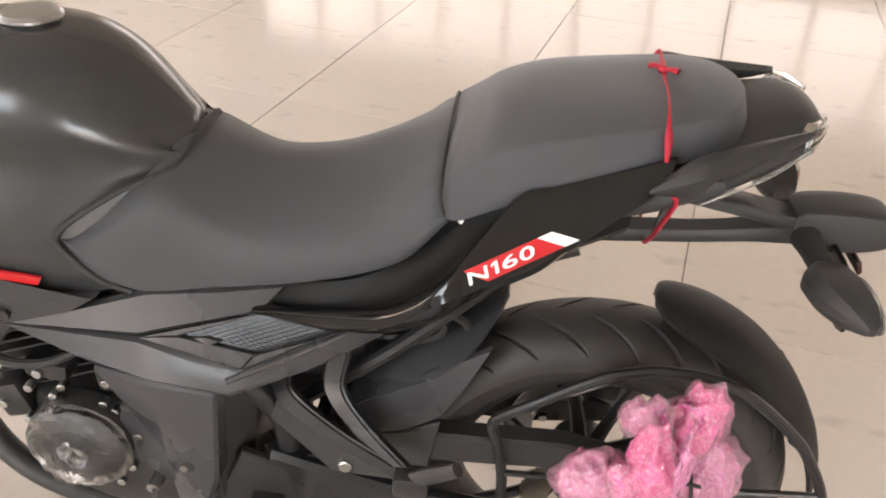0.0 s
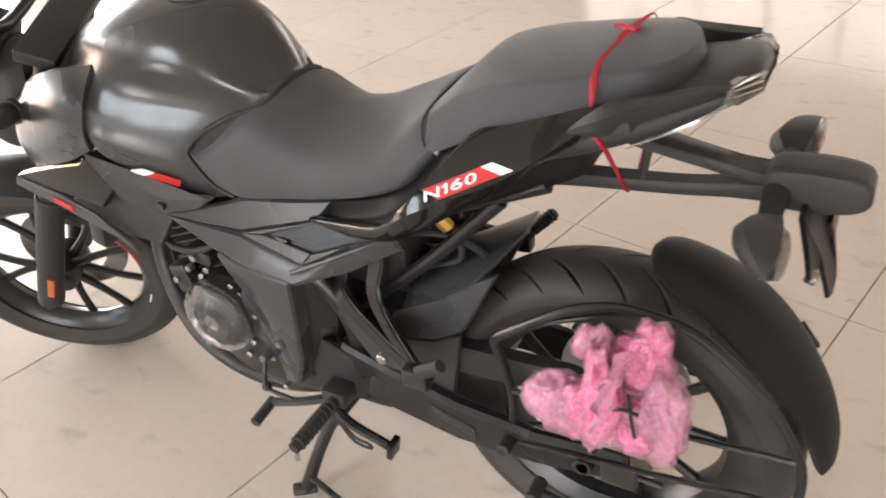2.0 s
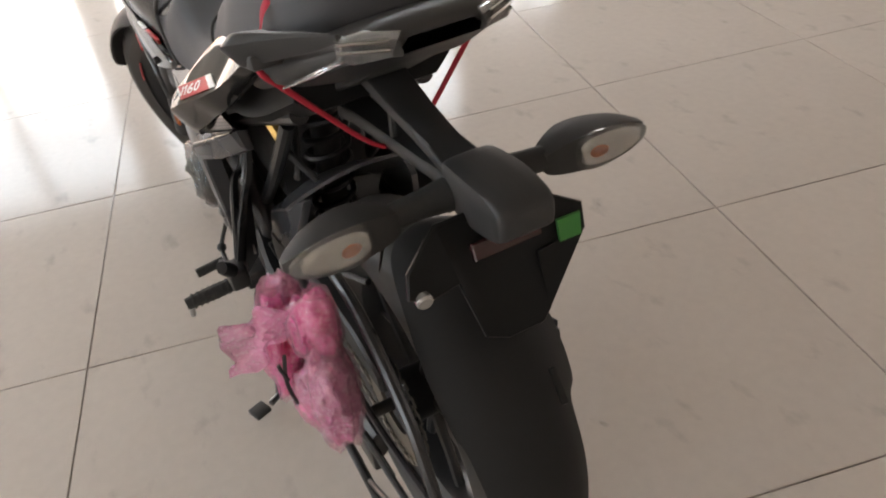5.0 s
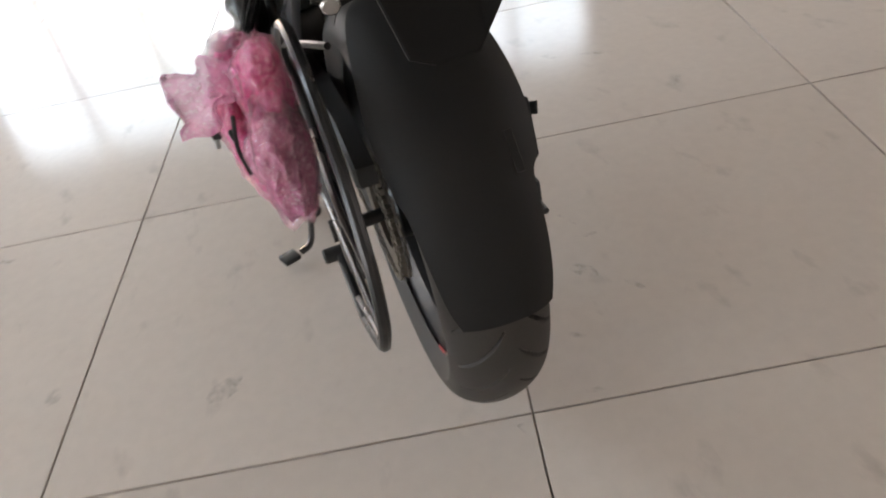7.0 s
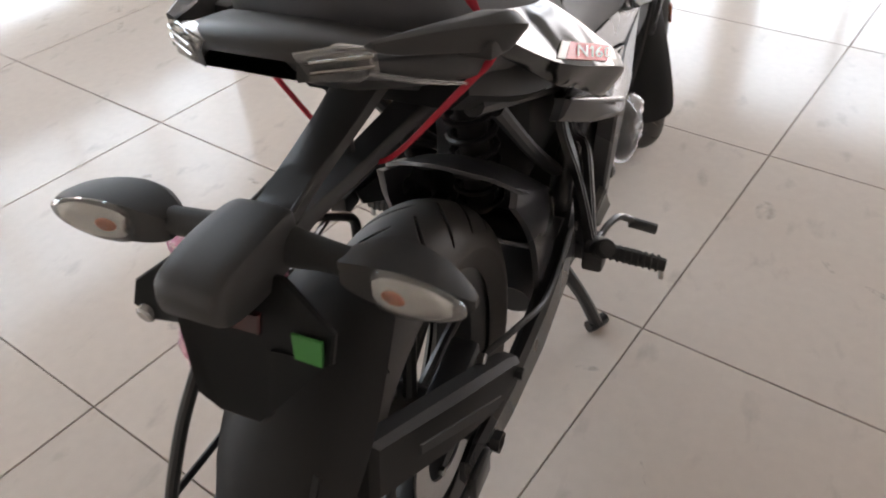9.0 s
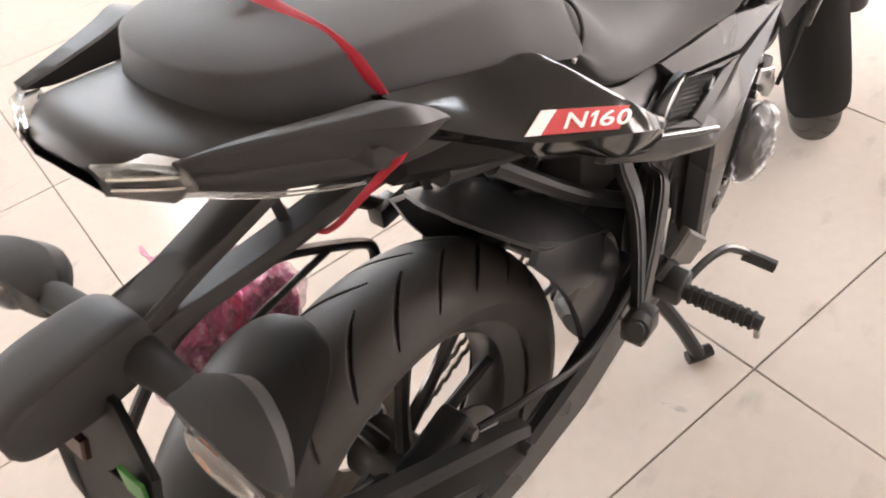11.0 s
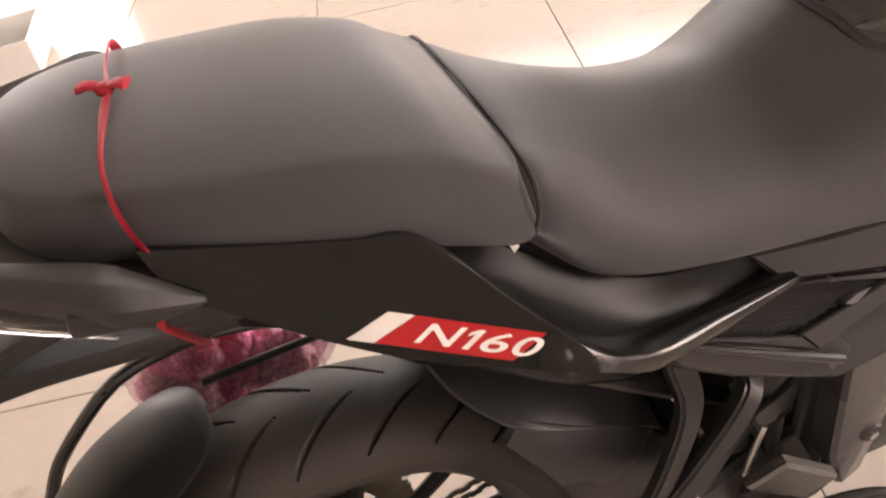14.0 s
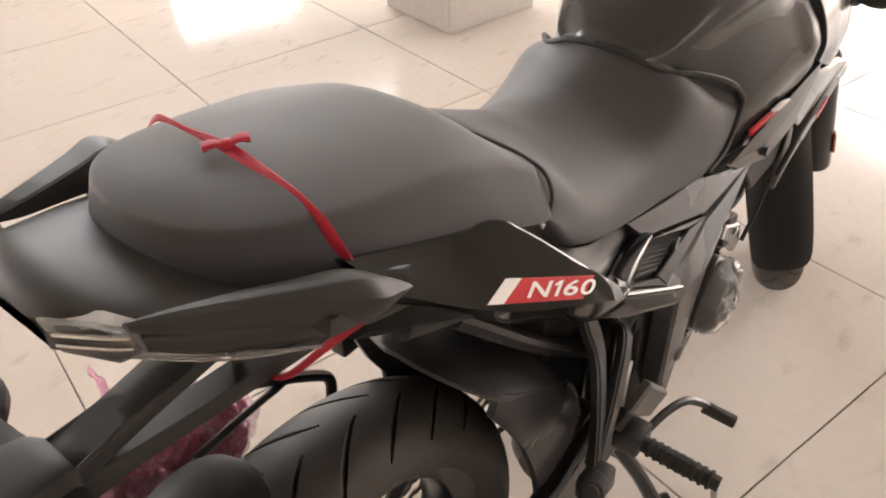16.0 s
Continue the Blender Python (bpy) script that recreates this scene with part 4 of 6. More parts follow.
    bm = plate([(1.05, 0.120, 0.600), (0.89, 0.130, 0.560), (0.80, 0.132, 0.560), (0.74, 0.130, 0.635), (0.80, 0.134, 0.670), (0.90, 0.136, 0.660)], 0.010, 0.003)
    both("radiator_guard", bm, MATT, bike, "black plastic guard beside the radiator")
    bm = plate([(1.140, 0.1510, 0.654), (1.03, 0.1540, 0.641), (0.93, 0.1560, 0.613), (0.85, 0.1560, 0.568), (0.842, 0.1545, 0.545), (0.89, 0.1540, 0.568), (1.03, 0.1520, 0.606), (1.150, 0.1495, 0.634)][::-1], 0.009, 0.003)
    for i, ob2 in enumerate(both("edge_trim", bm, SATIN, bike, "grey edge trim of the radiator cowl")):
        s = 1 if i == 0 else -1
        part("edge_mark", plate([(1.035, s * 0.1565, 0.632), (0.985, s * 0.1578, 0.620), (0.985, s * 0.1578, 0.609), (1.035, s * 0.1562, 0.620)][::-s], 0.002, 0.0004), RED, ob2, "red mark")
    for s in (1, -1):
        part("cowl_bolt", cyl((0.727, s * 0.152, 0.674), (0.727, s * 0.164, 0.674), 0.008, seg=6), ENGINE, bike, "black socket bolt")


def side_panels():
    tip, top, rear = (0.758, 0.137, 0.638), (0.56, 0.128, 0.706), (0.388, 0.120, 0.727)
    a, b, c, d = (0.572, 0.148, 0.646), (0.414, 0.134, 0.692), (0.279, 0.134, 0.699), (0.439, 0.161, 0.622)
    a2 = tuple(V(*a).lerp(V(*b), 0.26).lerp(V(*d), 0.12))
    d2 = tuple(V(*d).lerp(V(*b), 0.24).lerp(V(*c), 0.06))
    upper = plate([tip, a, b, rear, (0.47, 0.124, 0.717), top, (0.66, 0.133, 0.672)], 0.018, 0.006)
    lower = plate([tip, (0.66, 0.152, 0.602), (0.56, 0.168, 0.588), (0.455, 0.176, 0.585), (0.36, 0.156, 0.622), (0.270, 0.128, 0.668), c, (0.36, 0.150, 0.664), d, (0.50, 0.158, 0.632), a], 0.020, 0.007)
    u1, u2 = both("side_panel", upper, SATIN, bike, "satin grey side panel under the seat")
    l1, l2 = both("side_panel_lower", lower, SATIN, bike, "satin grey lower edge of the side panel")
    for sill in ([a, d, d2, a2], [d, (0.36, 0.150, 0.664), c, d2], [a, a2, b]):
        both("grille_sill", plate(sill, 0.010, 0.002), SATIN, bike, "satin grey sill round the side grille")
    # bright fold along the lower lip
    lip = tube([(0.455, 0.1725, 0.612), (0.36, 0.1525, 0.656), (0.282, 0.1345, 0.694)], [0.0045, 0.004, 0.002], seg=8, k=5)
    both("panel_lip", lip, SATIN, bike)
    back = plate([(a[0], a[1] - 0.010, a[2]), (d[0], d[1] - 0.014, d[2]), (c[0], c[1] - 0.008, c[2]), (b[0], b[1] - 0.010, b[2])], 0.004, 0.0005)
    g1, g2 = both("grille_backing", back, MATT, bike, "black backing of the side grille")
    A, B, C, D = [V(p[0], p[1] - 0.006, p[2]) for p in (a2, b, c, d2)]
    for s, gr in ((1, g1), (-1, g2)):
        bars = bmesh.new()
        for i in range(1, 9):
            t = i / 9
            p, q = A.lerp(D, t), B.lerp(C, t)
            tube([V(p.x, p.y * s, p.z), V(q.x, q.y * s, q.z)], 0.0013, seg=5, k=1, bm=bars)
        for i in range(1, 22):
            t = i / 22
            p, q = A.lerp(B, t), D.lerp(C, t)
            tube([V(p.x, p.y * s, p.z), V(q.x, q.y * s, q.z)], 0.0013, seg=5, k=1, bm=bars)
        part("grille_mesh", bars, FRAMEM, gr, "black plastic honeycomb grille")
        for x, z in ((0.484, 0.650), (0.455, 0.634)):
            y0 = 0.150
            lv = plate([(x + 0.020, y0 - 0.006, z + 0.002), (x, y0 + 0.001, z - 0.006), (x - 0.018, y0 + 0.002, z + 0.006), (x, y0 - 0.004, z + 0.007)], 0.012, 0.002)
            part("louvre", lv if s > 0 else flip(lv), SATIN, gr, "small grey louvre")
    # leg of the cowl down the side of the engine
    leg = plate([(0.640, 0.152, 0.590), (0.578, 0.142, 0.440), (0.572, 0.132, 0.300), (0.522, 0.150, 0.325), (0.497, 0.154, 0.400), (0.476, 0.166, 0.578), (0.560, 0.166, 0.586)], 0.030, 0.005)
    for i, ob in enumerate(both("engine_cowl", leg, SATIN, bike, "satin grey cowl leg beside the engine")):
        s = 1 if i == 0 else -1
        part("cowl_bolt", cyl((0.540, s * 0.146, 0.423), (0.540, s * 0.158, 0.423), 0.013, seg=16, bev=0.002), ENGINE, ob, "black bolt in a round recess")
        part("cowl_washer", cyl((0.540, s * 0.156, 0.423), (0.540, s * 0.161, 0.423), 0.006, seg=6), STEEL, ob, "socket bolt head")
    both("cowl_inner", plate([(0.500, 0.140, 0.575), (0.505, 0.132, 0.335), (0.470, 0.085, 0.335), (0.440, 0.085, 0.600)], 0.010, 0.002), MATT, bike, "black inner face of the cowl")


def tail_panels():
    # stations from the tail to the side panel: top, crest, crease under the sticker, foot
    stations = [
        [V(-0.030, 0.120, 0.938), V(-0.026, 0.130, 0.932), V(-0.018, 0.140, 0.912), V(-0.008, 0.134, 0.893)],
        [V(0.040, 0.127, 0.914), V(0.042, 0.137, 0.9005), V(0.046, 0.166, 0.866), V(0.052, 0.148, 0.850)],
        [V(0.086, 0.135, 0.901), V(0.088, 0.143, 0.8925), V(0.090, 0.184, 0.8412), V(0.094, 0.166, 0.816)],
        [V(0.123, 0.141, 0.891), V(0.128, 0.1500, 0.8836), V(0.132, 0.1980, 0.8236), V(0.138, 0.176, 0.792)],
        [V(0.163, 0.171, 0.849), V(0.168, 0.1830, 0.8424), V(0.174, 0.2090, 0.8050), V(0.178, 0.187, 0.766)],
        [V(0.199, 0.194, 0.806), V(0.206, 0.2060, 0.801), V(0.210, 0.2110, 0.784), V(0.206, 0.190, 0.750)],
        [V(0.262, 0.176, 0.752), V(0.264, 0.188, 0.748), V(0.260, 0.189, 0.734), V(0.256, 0.180, 0.720)],
        [V(0.335, 0.153, 0.724), V(0.336, 0.163, 0.721), V(0.335, 0.164, 0.709), V(0.334, 0.157, 0.696)],
        [V(0.425, 0.128, 0.700), V(0.426, 0.138, 0.699), V(0.426, 0.139, 0.695), V(0.426, 0.133, 0.690)],
    ]

    def cross(p):
        t, u, l, b = p
        a, e = t.lerp(u, 0.72), u.lerp(l, 0.16)
        return [t - V(0, 0.012, 0.004), t, a, a.lerp(e, 0.5).lerp(u, 0.45), e, u.lerp(l, 0.6), l, l.lerp(b, 0.55), l.lerp(b, 0.9), b - V(0, 0.004, 0.002), b - V(0, 0.016, -0.002)]
    cols = [cross(p) for p in stations]
    lines = [cat([c[k] for c in cols], 7) for k in range(len(cols[0]))]
    rings = [[ln[i] for ln in lines] for i in range(len(lines[0]))]
    bm = bmesh.new()
    skin(bm, rings)
    pans = both("tail_panel", bm, GLOSS, bike, "gloss black tail panel sweeping forward to the side panel")
    # hollow glossy cover between seat and panel
    outer = cat([c[0] + V(0, 0.004, -0.002) for c in cols[1:]], 6)
    inner = cat([V(0.035, 0.112, 0.906), V(0.080, 0.115, 0.893), V(0.120, 0.118, 0.880), V(0.175, 0.122, 0.845), V(0.225, 0.122, 0.800), V(0.285, 0.122, 0.757), V(0.340, 0.120, 0.738), V(0.425, 0.112, 0.716)], 6)
    rings = []
    for o, q in zip(outer, inner):
        row = [o.lerp(q, k / 6) - V(0, 0, 0.016 * math.sin(math.pi * k / 6)) for k in range(7)]
        rings.append(row + [p - V(0, 0, 0.006) for p in row[::-1]])
    bm = bmesh.new()
    skin(bm, rings)
    both("frame_cover", bm, COVER, bike, "black hollow cover under the seat edge")
    # printed sticker along the crease: white end at the rear, then red, with wide lettering
    for s, pan in ((1, pans[0]), (-1, pans[1])):
        rear, front = V(0.060, 0.1685 * s, 0.8605), V(0.171, 0.2080 * s, 0.8110)
        a = (front - rear).normalized()
        n = V(0.0, 0.78 * s, 0.625)
        n = (n - a * n.dot(a)).normalized()
        up = a.cross(n) * -s
        if up.z < 0:
            up = -up

        def at(x, y, lift):
            return rear + a * x + up * y + n * lift

        tall, lean = 0.0197, 0.0225
        white = [at(0, 0, 0.0016), at(0.0165, 0, 0.0016), at(0.0165 + lean, tall, 0.0016), at(lean, tall, 0.0016)]
        red = [at(0.017, 0, 0.0016), at(0.103, 0, 0.0016), at(0.122, tall, 0.0016), at(0.017 + lean, tall, 0.0016)]
        part("stripe", plate(white, 0.001, 0.0002, n), WHITE, pan, "white sticker end", 0)
        part("stripe", plate(red, 0.001, 0.0002, n), RED, pan, "red sticker bar", 0)
        bm = bmesh.new()
        for glyph, g0, g1 in (("N", 0.0, 0.295), ("1", 0.350, 0.455), ("6", 0.515, 0.740), ("0", 0.780, 1.0)):
            cu = bpy.data.curves.new("letters", "FONT")
            cu.body, cu.size, cu.extrude, cu.offset = glyph, 1.0, 0.01, 0.012
            tmp = bpy.data.objects.new("letters", cu)
            me = bpy.data.meshes.new_from_object(tmp)
            bpy.data.objects.remove(tmp)
            if glyph == "1":   # the font's figure has no flag
                rim = [(0.48, 0.0), (1.0, 0.0), (1.0, 1.0), (0.52, 1.0), (0.0, 0.82), (0.0, 0.62), (0.48, 0.76)]
                me = bpy.data.meshes.new("figure")
                me.from_pydata([(x, y, 0.01) for x, y in rim], [], [(0, 1, 2, 6), (2, 3, 4, 6), (4, 5, 6)])
            xs, ys = [v.co.x for v in me.vertices], [v.co.y for v in me.vertices]
            x0, xw, y0, yh = min(xs), max(xs) - min(xs), min(ys), max(ys) - min(ys)
            for v in me.vertices:
                r, h = g0 + (g1 - g0) * (v.co.x - x0) / xw, (v.co.y - y0) / yh
                run = 0.040 + 0.074 * r + 0.010 * h if s < 0 else 0.122 - 0.074 * r - 0.003 * h
                v.co = at(run, 0.0035 + 0.0128 * h, 0.0022 + (0.0003 if v.co.z > 0 else 0.0))
            bm.from_mesh(me)
        if s > 0:
            bmesh.ops.reverse_faces(bm, faces=bm.faces[:])
        part("lettering", bm, LETTER, pan, "white slanted model lettering", 0)


def tail():
    # tail body under the pillion seat
    rows = []
    for x, zt, w, zb in ((0.12, 0.880, 0.118, 0.790), (0.05, 0.898, 0.124, 0.830), (-0.02, 0.920, 0.129, 0.858), (-0.08, 0.942, 0.121, 0.882), (-0.13, 0.958, 0.101, 0.903), (-0.165, 0.967, 0.085, 0.926), (-0.184, 0.965, 0.060, 0.937), (-0.193, 0.957, 0.042, 0.945)):
        prof = [(0, zt), (w * 0.48, zt - 0.002), (w * 0.80, zt - 0.008), (w * 0.94, zt - 0.016), (w, (zt + zb) / 2 + 0.004), (w * 0.97, (zt + zb) / 2 - 0.012), (w * 0.80, zb + 0.010), (w * 0.5, zb), (0, zb)]
        rows.append(half(x, prof))
    body = part("tail_cowl", loft(rows, 4, 2), MATT, bike, "black plastic tail cowl under the pillion seat", 45)
    # claw-shaped tail lamps
    lamp = plate([(-0.189, 0.044, 0.958), (-0.187, 0.050, 0.944), (-0.172, 0.078, 0.941), (-0.164, 0.088, 0.946), (-0.166, 0.088, 0.957), (-0.176, 0.070, 0.962)], 0.012, 0.002, (-0.7, 0.7, 0))
    lamps = both("tail_lamp", lamp, SMOKE, bike, "clear tail lamp over a grey reflector")
    shell = plate([(-0.194, 0.040, 0.962), (-0.191, 0.051, 0.940), (-0.174, 0.082, 0.936), (-0.162, 0.093, 0.942), (-0.165, 0.093, 0.960), (-0.180, 0.073, 0.966)], 0.003, 0.001, (-0.7, 0.7, 0))
    both("lamp_lens", shell, CLEAR, bike, "clear lens of the tail lamp")
    for s, ob in ((1, lamps[0]), (-1, lamps[1])):
        for k in range(2):
            dz = -0.005 - 0.008 * k
            part("light_guide", tube([(-0.1920, s * 0.052, 0.961 + dz), (-0.176, s * 0.081, 0.962 + dz), (-0.167, s * 0.091, 0.961 + dz)], 0.0016, seg=6, k=2), CHROME, ob, "bright light guide")
    strip = tube([(-0.168, 0.088, 0.942), (-0.125, 0.109, 0.918), (-0.062, 0.123, 0.887)], [0.0022, 0.0022, 0.0012], seg=8, k=5)
    both("lamp_strip", strip, CLEAR, bike, "clear lamp strip under the tail edge")
    # grab rails: sharp-edged blades with a faceted front tip and a free rear tip
    sections = ((-0.003, 0.1530, 0.9165, 0.1550, 0.9145, 0.1515, 0.9105, 0.006), (-0.024, 0.1575, 0.9370, 0.1650, 0.9285, 0.1545, 0.9110, 0.016), (-0.046, 0.1560, 0.9510, 0.1680, 0.9390, 0.1540, 0.9140, 0.024), (-0.075, 0.1390, 0.9545, 0.1475, 0.9465, 0.1400, 0.9240, 0.021), (-0.105, 0.1215, 0.9585, 0.1270, 0.9530, 0.1235, 0.9340, 0.017), (-0.140, 0.1030, 0.9630, 0.1065, 0.9590, 0.1045, 0.9460, 0.012), (-0.166, 0.0900, 0.9660, 0.0915, 0.9640, 0.0905, 0.9580, 0.006))
    rows = []
    for x, yt, zt, yr, zr, yb, zb, th in sections:
        b = min(0.0016, th * 0.12)
        rows.append([V(x, yt - b, zt), V(x, yt + b * 0.5, zt - b * 0.5), V(x, yr, zr + b), V(x, yr - b * 0.3, zr - b), V(x, yb, zb + b), V(x, yb - b, zb), V(x, yb - th, zb + 0.002), V(x, yt - th, zt - 0.005), V(x, yt - th + b, zt - 0.003)])
    lines = [cat([r[k] for r in rows], 5) for k in range(len(rows[0]))]
    bm = bmesh.new()
    skin(bm, [[ln[i] for ln in lines] for i in range(len(lines[0]))])
    rails = both("grab_rail", bm, MATT, bike, "black grab rail with a free rear tip beside the pillion seat")
    for s, rail in ((1, rails[0]), (-1, rails[1])):
        part("rail_foot", box((-0.052, s * 0.128, 0.920), (0.046, 0.046, 0.016), Matrix.Rotation(radians(14), 4, "Y"), 0.004), MATT, rail)
    # undertray
    bm = plate([(0.20, 0.075, 0.750), (0.07, 0.060, 0.800), (-0.05, 0.042, 0.862), (-0.13, 0.040, 0.906), (-0.13, -0.040, 0.906), (-0.05, -0.042, 0.862), (0.07, -0.060, 0.800), (0.20, -0.075, 0.750)], 0.012, 0.003, (0, 0, -1))
    part("undertray", bm, MATT, bike, "black plastic undertray")


def plate_hanger():
    def beam(stations):
        """A flat moulded beam: x, top, bottom and half width at each station."""
        return loft([half(x, [(0, zt), (w * 0.90, zt), (w, zt - 0.002), (w, (zt + zb) / 2), (w, zb + 0.002), (w * 0.9, zb), (0, zb)]) for x, zt, zb, w in stations], 4, 1)

    top = part("plate_hanger", beam([(-0.020, 0.868, 0.846, 0.026), (-0.045, 0.857, 0.838, 0.024), (-0.095, 0.844, 0.827, 0.0215), (-0.150, 0.833, 0.816, 0.0195), (-0.200, 0.824, 0.805, 0.020), (-0.232, 0.822, 0.796, 0.026)]), MATT, bike, "black plastic arm carrying plate holder and indicators", 45)
    part("lower_strut", beam([(0.100, 0.776, 0.754, 0.022), (0.040, 0.781, 0.762, 0.018), (-0.092, 0.790, 0.772, 0.0145), (-0.160, 0.800, 0.781, 0.016), (-0.190, 0.808, 0.785, 0.020), (-0.228, 0.816, 0.790, 0.026)]), MATT, top, "lower strut of the hanger", 45)
    for s in (1, -1):
        part("arm_rib", tube([(-0.070, s * 0.0205, 0.846), (-0.150, s * 0.0165, 0.829), (-0.225, s * 0.022, 0.820)], 0.0026, seg=8, k=4), MATT, top, "raised edge of the arm")
    part("strut_web", tube([(-0.052, 0.008, 0.780), (-0.060, 0.008, 0.840)], 0.0055, seg=8, k=1), MATT, top)
    rows = []
    for x, zt, zb, w in ((-0.206, 0.829, 0.794, 0.024), (-0.220, 0.837, 0.786, 0.029), (-0.265, 0.840, 0.786, 0.0315), (-0.300, 0.838, 0.790, 0.0305), (-0.318, 0.832, 0.797, 0.030), (-0.325, 0.823, 0.804, 0.025)):
        rows.append(half(x, [(0, zt), (w * 0.82, zt - 0.001), (w * 0.98, zt - 0.007), (w, (zt + zb) / 2), (w * 0.96, zb + 0.004), (w * 0.8, zb), (0, zb)]))
    hood = part("lamp_hood", loft(rows, 4, 2), MATT, top, "black hood over the plate lamp", 50)
    bm = plate([(-0.2580, 0.0640, 0.8000), (-0.2740, 0.1040, 0.7700), (-0.2800, 0.1100, 0.7450), (-0.2840, 0.0880, 0.7360), (-0.2860, 0.0580, 0.7440), (-0.3030, 0.0430, 0.6800), (-0.3060, 0.0200, 0.6690), (-0.3060, -0.0220, 0.6690), (-0.3030, -0.0330, 0.6800), (-0.2860, -0.0320, 0.7420), (-0.2840, -0.0900, 0.7450), (-0.2760, -0.0920, 0.7720), (-0.2580, -0.0400, 0.8000)], 0.006, 0.002, (-1, 0, 0))
    pl = part("plate_holder", bm, COVER, top, "black plastic number plate holder without a plate")
    part("rear_reflector", plate([(-0.2880, 0.0420, 0.7850), (-0.2940, 0.0420, 0.7680), (-0.2940, -0.0330, 0.7680), (-0.2880, -0.0330, 0.7850)], 0.006, 0.002, (-1, 0, 0)), material("dark_red_reflector", (0.028, 0.004, 0.004), 0.25, vary=0.05), pl, "dark red rear reflector")
    part("side_reflector", cyl((-0.2720, 0.0940, 0.7420), (-0.2860, 0.0950, 0.7390), 0.009, seg=18, bev=0.002), SMOKE, pl, "small round grey reflector")
    part("tag", plate([(-0.2830, -0.056, 0.768), (-0.2865, -0.057, 0.743), (-0.2865, -0.083, 0.742), (-0.2830, -0.084, 0.767)], 0.003, 0.0006, (-1, 0, 0)), GREEN, pl, "bright green paper label")
    for s, out in ((1, 0.010), (-1, 0.0)):
        stem = tube([(-0.222, s * 0.026, 0.802), (-0.222, s * 0.060, 0.802), (-0.224, s * (0.090 + out), 0.801)], [0.018, 0.014, 0.013], seg=12, k=4)
        ind = part("indicator", stem, WORN, bike, "black turn indicator on a rubber stalk")
        rows = []
        for y, f, b, h in ((0.078, 0.012, 0.012, 0.012), (0.088, 0.022, 0.014, 0.016), (0.112, 0.036, 0.015, 0.021), (0.140, 0.034, 0.015, 0.022), (0.168, 0.023, 0.014, 0.018), (0.188, 0.010, 0.010, 0.010), (0.196, 0.003, 0.005, 0.004)):
            c = V(-0.226 - (y - 0.10) * 0.10, s * (y + out), 0.801 + (y - 0.1) * 0.05)
            rows.append([c + V(dx, 0, dz) for dx, dz in ((f, h * 0.30), (f * 0.72, h * 0.86), (f * 0.1, h), (-b, h * 0.92), (-b, -h * 0.92), (f * 0.1, -h), (f * 0.72, -h * 0.78), (f, -h * 0.25))])
        part("housing", loft(rows, 3, 1), MATT, ind, "black pointed indicator housing with flat facets", 24)
        rows = []
        for y, b, h in ((0.110, 0.002, 0.010), (0.118, 0.009, 0.018), (0.140, 0.011, 0.020), (0.168, 0.008, 0.016), (0.186, 0.004, 0.009), (0.192, 0.001, 0.004)):
            c = V(-0.2405 - (y - 0.10) * 0.10, s * (y + out), 0.801 + (y - 0.1) * 0.05)
            rows.append([c + V(dx, 0, dz) for dx, dz in ((0.002, h), (-b * 0.8, h * 0.8), (-b, 0), (-b * 0.8, -h * 0.8), (0.002, -h))])
        part("lens", loft(rows, 4, 2), CLEAR, ind, "clear indicator lens")
        rows = [[V(-0.2417 - (y - 0.10) * 0.10 + dx, s * (y + out), 0.801 + (y - 0.1) * 0.05 + h * k) for dx, k in ((0.001, 1), (-0.0012, 0.6), (-0.0016, -0.6), (0.001, -1))] for y, h in ((0.116, 0.008), (0.124, 0.014), (0.142, 0.015), (0.166, 0.012), (0.182, 0.006))]
        part("reflector", loft(rows, 3, 1), CHROME, ind, "bright reflector behind the lens")
        part("bulb", ball((-0.2465, s * (0.134 + out), 0.802), 0.0062, 12, (0.5, 1.7, 1.0)), ORANGE, ind, "amber bulb")


seats()
tank()
side_panels()
tail_panels()
tail()
plate_hanger()


